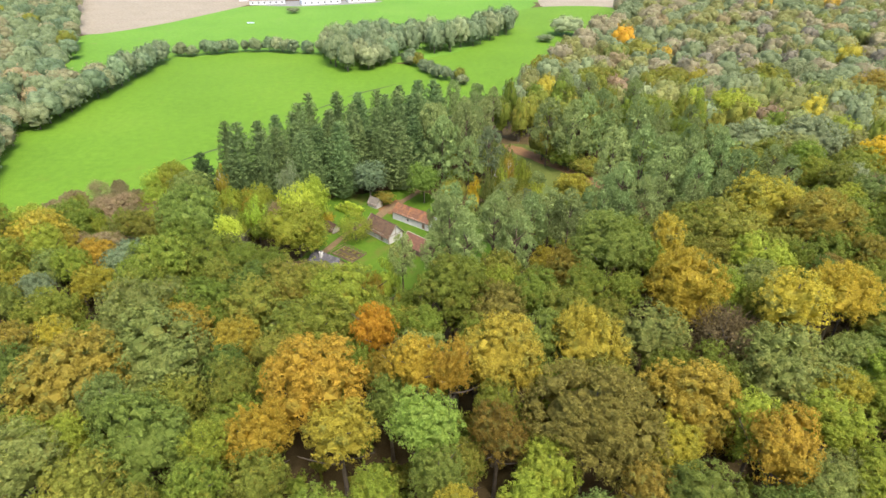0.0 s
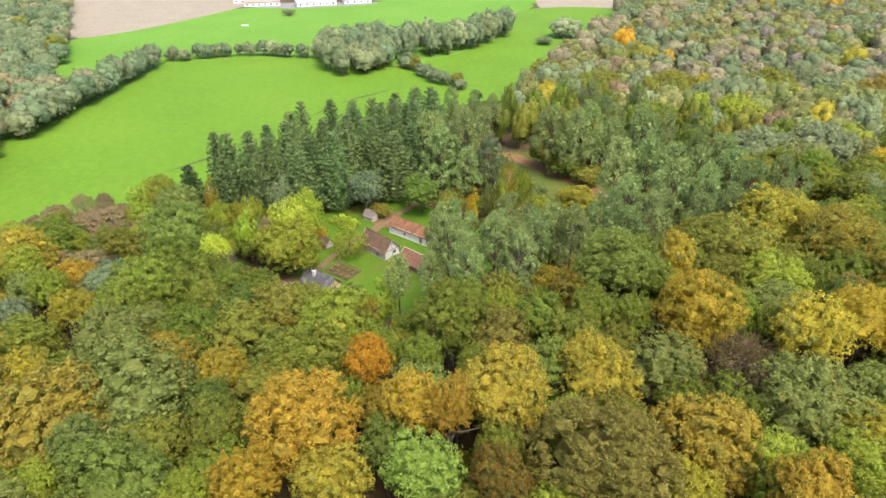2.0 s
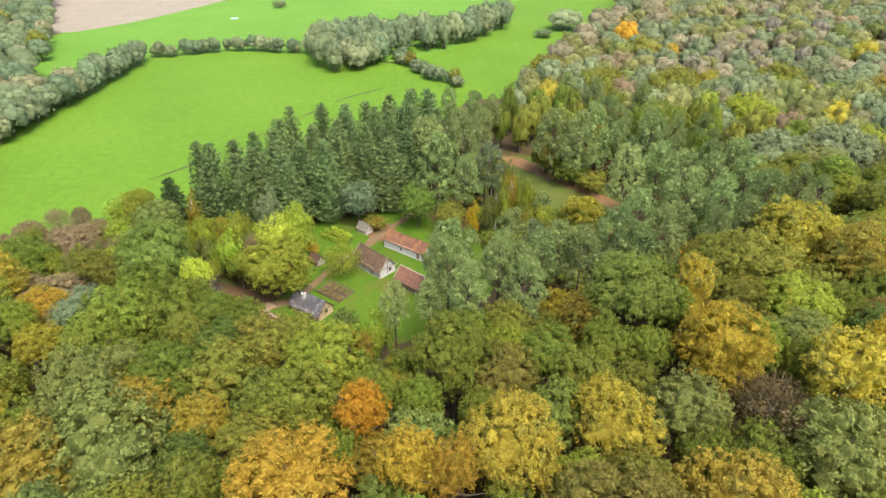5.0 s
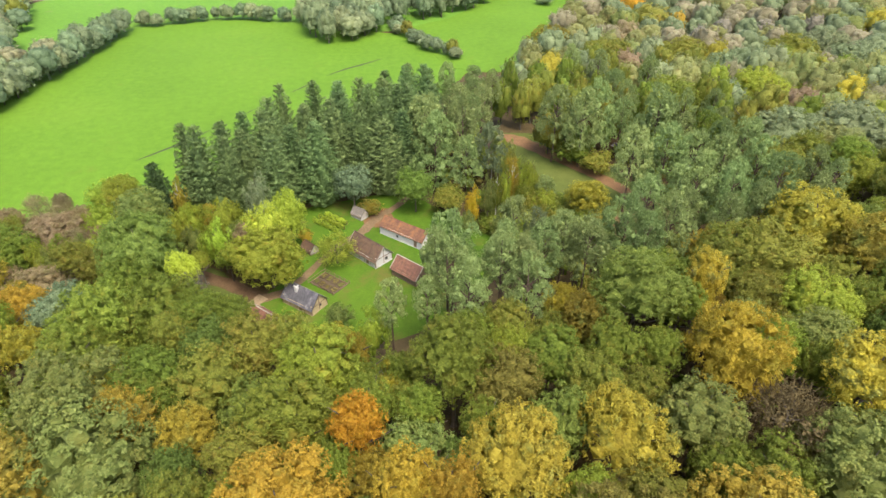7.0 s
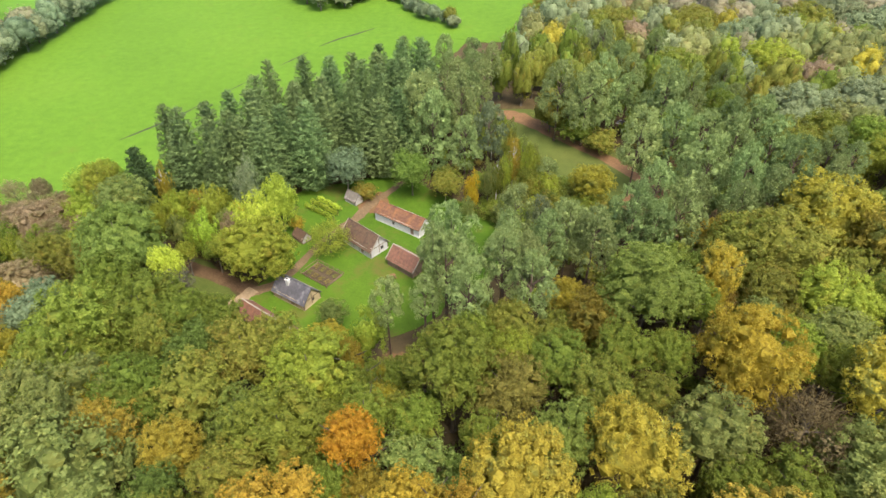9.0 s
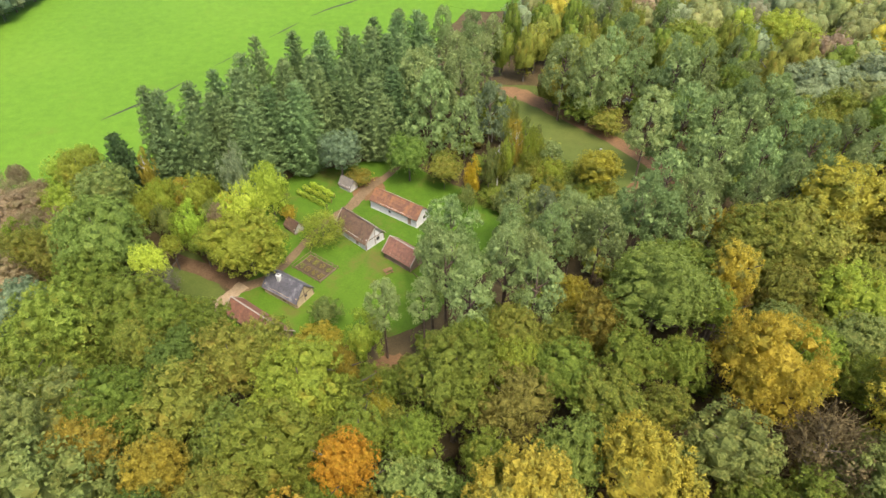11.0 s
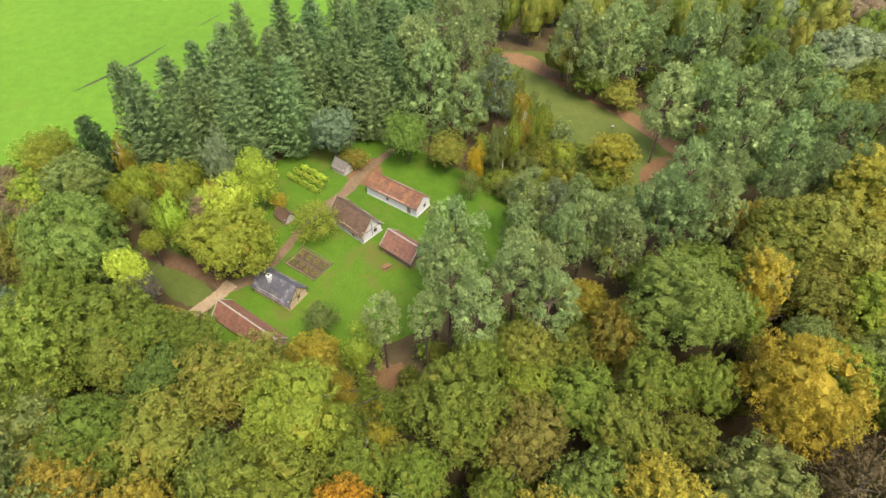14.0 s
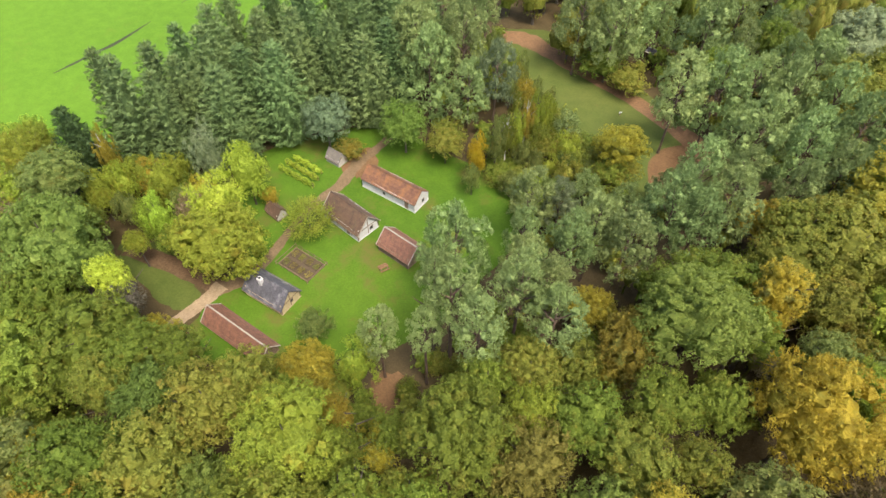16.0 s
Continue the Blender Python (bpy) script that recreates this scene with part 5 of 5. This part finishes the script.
            part("frame", boxed(u - w / 2 - 0.08, u + w / 2 + 0.08, -half - 0.045, -half + 0.02, z1, z1 + 0.1), M_TIMBER, d)
        else:
            d = part(nm, boxed(length / 2 - 0.05, length / 2 + 0.05, u - w / 2, u + w / 2, z0, z1), M_DARK if nm == "window" else M_TIMBER, h)
            part("frame", boxed(length / 2 - 0.02, length / 2 + 0.045, u - w / 2 - 0.08, u + w / 2 + 0.08, z1, z1 + 0.1), M_TIMBER, d)
    if chimney:
        cx, cy, top = chimney
        c = part("chimney", boxed(cx - 0.38, cx + 0.38, cy - 0.34, cy + 0.34, eave, top, bevel=0.03), M_LIME, h, "whitewashed chimney")
        part("flue", boxed(cx - 0.24, cx + 0.24, cy - 0.2, cy + 0.2, top + 0.004, top + 0.06), M_DARK, c)
        part("cap", boxed(cx - 0.45, cx + 0.45, cy - 0.41, cy + 0.41, top - 0.25, top - 0.12, bevel=0.02), M_STONE, c)
    return h


cottage("cottage", 5.4, 12.1, -35.5, 13.2, 4.6, 2.4, 4.3, M_TILE_LITTERED, M_LIME, M_LIME, "long whitewashed cottage with leaf-strewn red tile roof", openings=(("front", 4.6, 0.9, 0.2, 1.75), ("front", -1.0, 0.6, 0.9, 1.5), ("end", 0.5, 0.7, 1.0, 1.7)), frame_posts=False, verge=False, over=0.18)
cottage("cottage", -2.8, 4.2, -42.5, 9.6, 5.2, 2.2, 5.0, M_TILE_BROWN, M_LIME, M_LIME, "half-timbered cottage with steep brown tile roof", openings=(("front", 2.0, 0.9, 0.2, 1.75), ("end", 0.8, 0.8, 0.9, 1.7)))
cottage("barn", 7.2, -3.6, -40, 7.2, 4.6, 2.1, 4.3, M_TILE_RED, M_TIMBER, M_TIMBER, "open timber barn with clean red tile roof and pale verges", verge="ridge")
cottage("cottage", -15.0, -13.2, -33, 8.4, 4.7, 1.9, 4.4, M_SLATE, M_DAUB, M_DAUB, "slate-roofed cottage with ochre gable and white chimney", chimney=(-1.2, -0.7, 4.9), openings=(("front", 1.0, 0.9, 0.2, 1.75), ("end", 0.3, 0.6, 1.0, 1.6)), verge=False)
cottage("long_house", -18.8, -21.8, -36, 13.4, 3.8, 1.7, 3.7, M_TILE_RED, M_TIMBER, M_TIMBER, "long low house with red tile roof and pale ridge", verge="ridge", frame_posts=False)
cottage("hut", -7.4, 22.0, -38, 3.6, 2.6, 1.3, 2.9, M_THATCH, M_GREYWOOD, M_GREYWOOD, "small grey wooden hut with weathered shingle roof", verge=False, frame_posts=False, over=0.2)
cottage("shed", -17.6, 6.4, -42, 3.6, 2.4, 1.3, 2.7, M_TILE_BROWN, M_TIMBER, M_GREYWOOD, "small brown-roofed wooden shed beneath a golden shrub", verge=False, frame_posts=False, over=0.2)
tree("shrub", "amber", -19.0, 8.9, 2.2, 4.6)
tree("shrub", "gold", -9.4, -28.8, 2.6, 5.0)
tree("shrub", "gold", -15.4, -30.0, 2.4, 4.6)


def garden_bed(x, y, turn):
    """A square kitchen garden: a low board edge and beds of dark soil."""
    g = thing("kitchen_garden", pose(x, y, 0.06, 0, 0, turn), "fenced kitchen garden with beds of dark soil", "garden")
    L, Wd = 7.2, 4.6
    part("soil", boxed(-L / 2, L / 2, -Wd / 2, Wd / 2, -0.1, 0.06), M_SOIL, g)
    for a in (-1, 1):
        part("edge_board", boxed(-L / 2 - 0.06, L / 2 + 0.06, a * Wd / 2 - 0.06, a * Wd / 2 + 0.06, -0.1, 0.3, bevel=0.015), M_TIMBER, g)
        part("edge_board", boxed(a * L / 2 - 0.06, a * L / 2 + 0.06, -Wd / 2 + 0.07, Wd / 2 - 0.07, -0.1, 0.3, bevel=0.015), M_TIMBER, g)
    for a in (-1, 1):
        for k in range(6):
            px = -L / 2 - 0.3 + (L + 0.6) * k / 5
            part("fence_post", boxed(px - 0.06, px + 0.06, a * (Wd / 2 + 0.3) - 0.06, a * (Wd / 2 + 0.3) + 0.06, -0.1, 1.0, bevel=0.015), M_TIMBER, g)
        part("fence_rail", boxed(-L / 2 - 0.3, L / 2 + 0.3, a * (Wd / 2 + 0.3) - 0.1, a * (Wd / 2 + 0.3) - 0.062, 0.72, 0.86), M_TIMBER, g)
        part("fence_rail", boxed(a * (L / 2 + 0.3) - 0.02, a * (L / 2 + 0.3) + 0.02, -Wd / 2 - 0.19, Wd / 2 + 0.19, 0.72, 0.86), M_TIMBER, g)
    for i in range(4):
        for j in range(2):
            cx, cy = -L / 2 + (i + 0.5) * L / 4, -Wd / 4 + j * Wd / 2
            bm = boxed(cx - 0.72, cx + 0.72, cy - 0.85, cy + 0.85, 0.05, 0.24, bevel=0.06)
            b = part("bed", bm, M_SOIL, g)
            rng = np.random.default_rng(i * 7 + j)
            n = 120
            pos = np.stack([cx + rng.uniform(-0.6, 0.6, n), cy + rng.uniform(-0.7, 0.7, n), rng.uniform(0.22, 0.42, n)], 1)
            part("seedlings", quads_mesh("seedlings", loose(leaf_quads(rng, pos, np.tile((0, 0, 1.0), (n, 1)), 0.2, 0.12, 0.6)), LEAF["brown" if (i + j) % 2 else "olive"]), None, b)
    return g


garden_bed(-11.0, -6.4, -36)


def vine_row(x, y, turn, length, seed):
    """A row of trained vines on posts and a wire."""
    v = thing("vine_row", pose(x, y, 0.05, 0, 0, turn), "clipped row of yellow-green vines on posts", "hedge", "rows of vines")
    rng = np.random.default_rng(seed)
    n = 1100
    u = rng.uniform(-length / 2, length / 2, n)
    a = rng.uniform(0, 6.28, n)
    w = 0.58 + 0.16 * np.sin(u * 2.6 + seed)
    pos = np.stack([u, w * np.cos(a) * 0.8, 0.75 + w * np.sin(a) * 1.1], 1)
    part("foliage", quads_mesh("foliage", loose(leaf_quads(rng, pos, np.stack([0 * u, np.cos(a), np.sin(a)], 1), 0.28, 0.22, 0.6)), LEAF["bright"]), None, v)
    for k in range(4):
        px = -length / 2 + length * k / 3
        part("post", boxed(px - 0.04, px + 0.04, -0.04, 0.04, 0, 1.35), M_TIMBER, v)
    part("wire", boxed(-length / 2, length / 2, -0.01, 0.01, 1.0, 1.02), M_TIMBER, v)
    return v


for i, (vx, vy, vl) in enumerate(((-14.2, 18.4, 9.0), (-15.2, 16.6, 9.5), (-13.4, 20.2, 8.0))):
    vine_row(vx, vy, -37, vl, i)


def bench(x, y, turn):
    b = thing("picnic_table", pose(x, y, 0.05, 0, 0, turn), "small reddish wooden picnic table on the lawn", "table")
    part("tabletop", boxed(-0.9, 0.9, -0.35, 0.35, 0.70, 0.76, bevel=0.015), M_RED_DIRT, b)
    for s in (-1, 1):
        part("seat", boxed(-0.9, 0.9, s * 0.7 - 0.13, s * 0.7 + 0.13, 0.42, 0.47, bevel=0.01), M_RED_DIRT, b)
        part("trestle", boxed(s * 0.65 - 0.05, s * 0.65 + 0.05, -0.72, 0.72, 0.34, 0.42), M_TIMBER, b)
        for q in (-1, 1):
            part("leg", boxed(s * 0.65 - 0.05, s * 0.65 + 0.05, q * 0.45 - 0.05, q * 0.45 + 0.05, 0, 0.72), M_TIMBER, b)
    return b


bench(4.0, -7.6, 30)


def sign_post(x, y):
    s = thing("marker_post", pose(x, y, 0.05), "white marker post at the edge of the track", "post")
    part("post", boxed(-0.07, 0.07, -0.07, 0.07, 0, 0.9, bevel=0.01), M_TIMBER, s)
    part("panel", boxed(-0.3, 0.3, -0.03, 0.03, 0.7, 1.1, bevel=0.008), M_WHITE, s)
    return s


sign_post(56.5, 37)


def shelter(x, y, turn):
    """A small open shelter: four posts under a low grey roof with pale edges."""
    s = thing("shelter", pose(x, y, 0.05, 0, 0, turn), "small timber shelter with grey felt roof among pines", "shelter")
    for a in (-1, 1):
        for b in (-1, 1):
            part("post", boxed(a * 1.3 - 0.07, a * 1.3 + 0.07, b * 1.0 - 0.07, b * 1.0 + 0.07, 0, 2.1, bevel=0.01), M_TIMBER, s)
        part("edge_beam", boxed(-1.7, 1.7, a * 1.3 - 0.08, a * 1.3 + 0.08, 2.1, 2.3, bevel=0.02), M_GREYWOOD, s)
    part("roof", boxed(-1.7, 1.7, -1.21, 1.21, 2.14, 2.24), M_SLATE, s)
    part("bench", boxed(-1.2, 1.2, 0.5, 0.85, 0.42, 0.48), M_TIMBER, s)
    for a in (-1, 1):
        part("bench_leg", boxed(a * 0.9 - 0.05, a * 0.9 + 0.05, 0.55, 0.8, 0, 0.43), M_TIMBER, s)


shelter(69.5, 60.5, -38)

# ---- far farm ----


def farm_building(x, y, turn, length, width, eave, ridge, roof_mat, label):
    f = thing("farm_building", pose(x, y, 0.05, 0, 0, turn), label, "building", "far farmstead")
    half = width / 2
    part("wall", boxed(-length / 2, length / 2, -half, half, 0, eave), M_WHITE, f)
    part("gable_wall", gable_wall(half, eave, ridge - 0.1, length / 2 + 0.004, length / 2 + 0.2), M_WHITE, f)
    part("gable_wall", gable_wall(half, eave, ridge - 0.1, -length / 2 - 0.2, -length / 2 - 0.004), M_WHITE, f)
    for s in (-1, 1):
        r = part("roof", roof_slope(length, half, eave, ridge, s, over=0.5, sag=0), None, f)
        r.data.materials.append(roof_mat)
    for k in range(max(2, int(length / 5))):
        px = -length / 2 + (k + 0.5) * length / max(2, int(length / 5))
        part("window", boxed(px - 0.6, px + 0.6, -half - 0.03, -half + 0.05, 1.0, 2.2), M_DARK, f)
    return f


farm_building(-150, 418, 14, 30, 9, 4.0, 7.0, M_FARM_ROOF, "white farmhouse with brown roof among fields")
farm_building(-170, 436, 10, 20, 9, 4.5, 8.0, M_FARM_ROOF, "white-walled farm range behind the farmhouse")
farm_building(-104, 422, 22, 34, 12, 4.0, 6.5, M_WHITE, "long low white-roofed farm shed")
farm_building(-70, 436, 20, 24, 11, 4.0, 6.5, M_FARM_ROOF, "brown-roofed barn of the farm")
sheet("yard", [(-165, 412), (-120, 404), (-60, 424), (-60, 440), (-160, 430)], 0.13, M_TARMAC, "pale grey farm yard", "yard", wobble=0.3)


def trough(x, y, turn):
    """A long water trough with a rim and feet."""
    b = thing("water_trough", pose(x, y, 0.12, 0, 0, turn), "pale blue water trough standing on the pasture", "trough")
    part("basin", boxed(-2.6, 2.6, -0.7, 0.7, 0.15, 0.8, bevel=0.08), M_TROUGH, b)
    for s in (-1, 1):
        part("rim", boxed(-2.7, 2.7, s * 0.72 - 0.06, s * 0.72 + 0.06, 0.78, 0.88), M_WHITE, b)
        part("foot", boxed(s * 1.9 - 0.2, s * 1.9 + 0.2, -0.6, 0.6, 0, 0.16), M_STONE, b)


M_TROUGH = plain("pale_blue_paint", (0.45, 0.58, 0.66), (0.55, 0.68, 0.75), 0.8, rough=0.5)
trough(-136, 322, 10)
print("trees", len(PLACED), "polys", sum(len(o.data.polygons) for o in scene.objects if o.type == "MESH"), "objects", len(scene.objects))
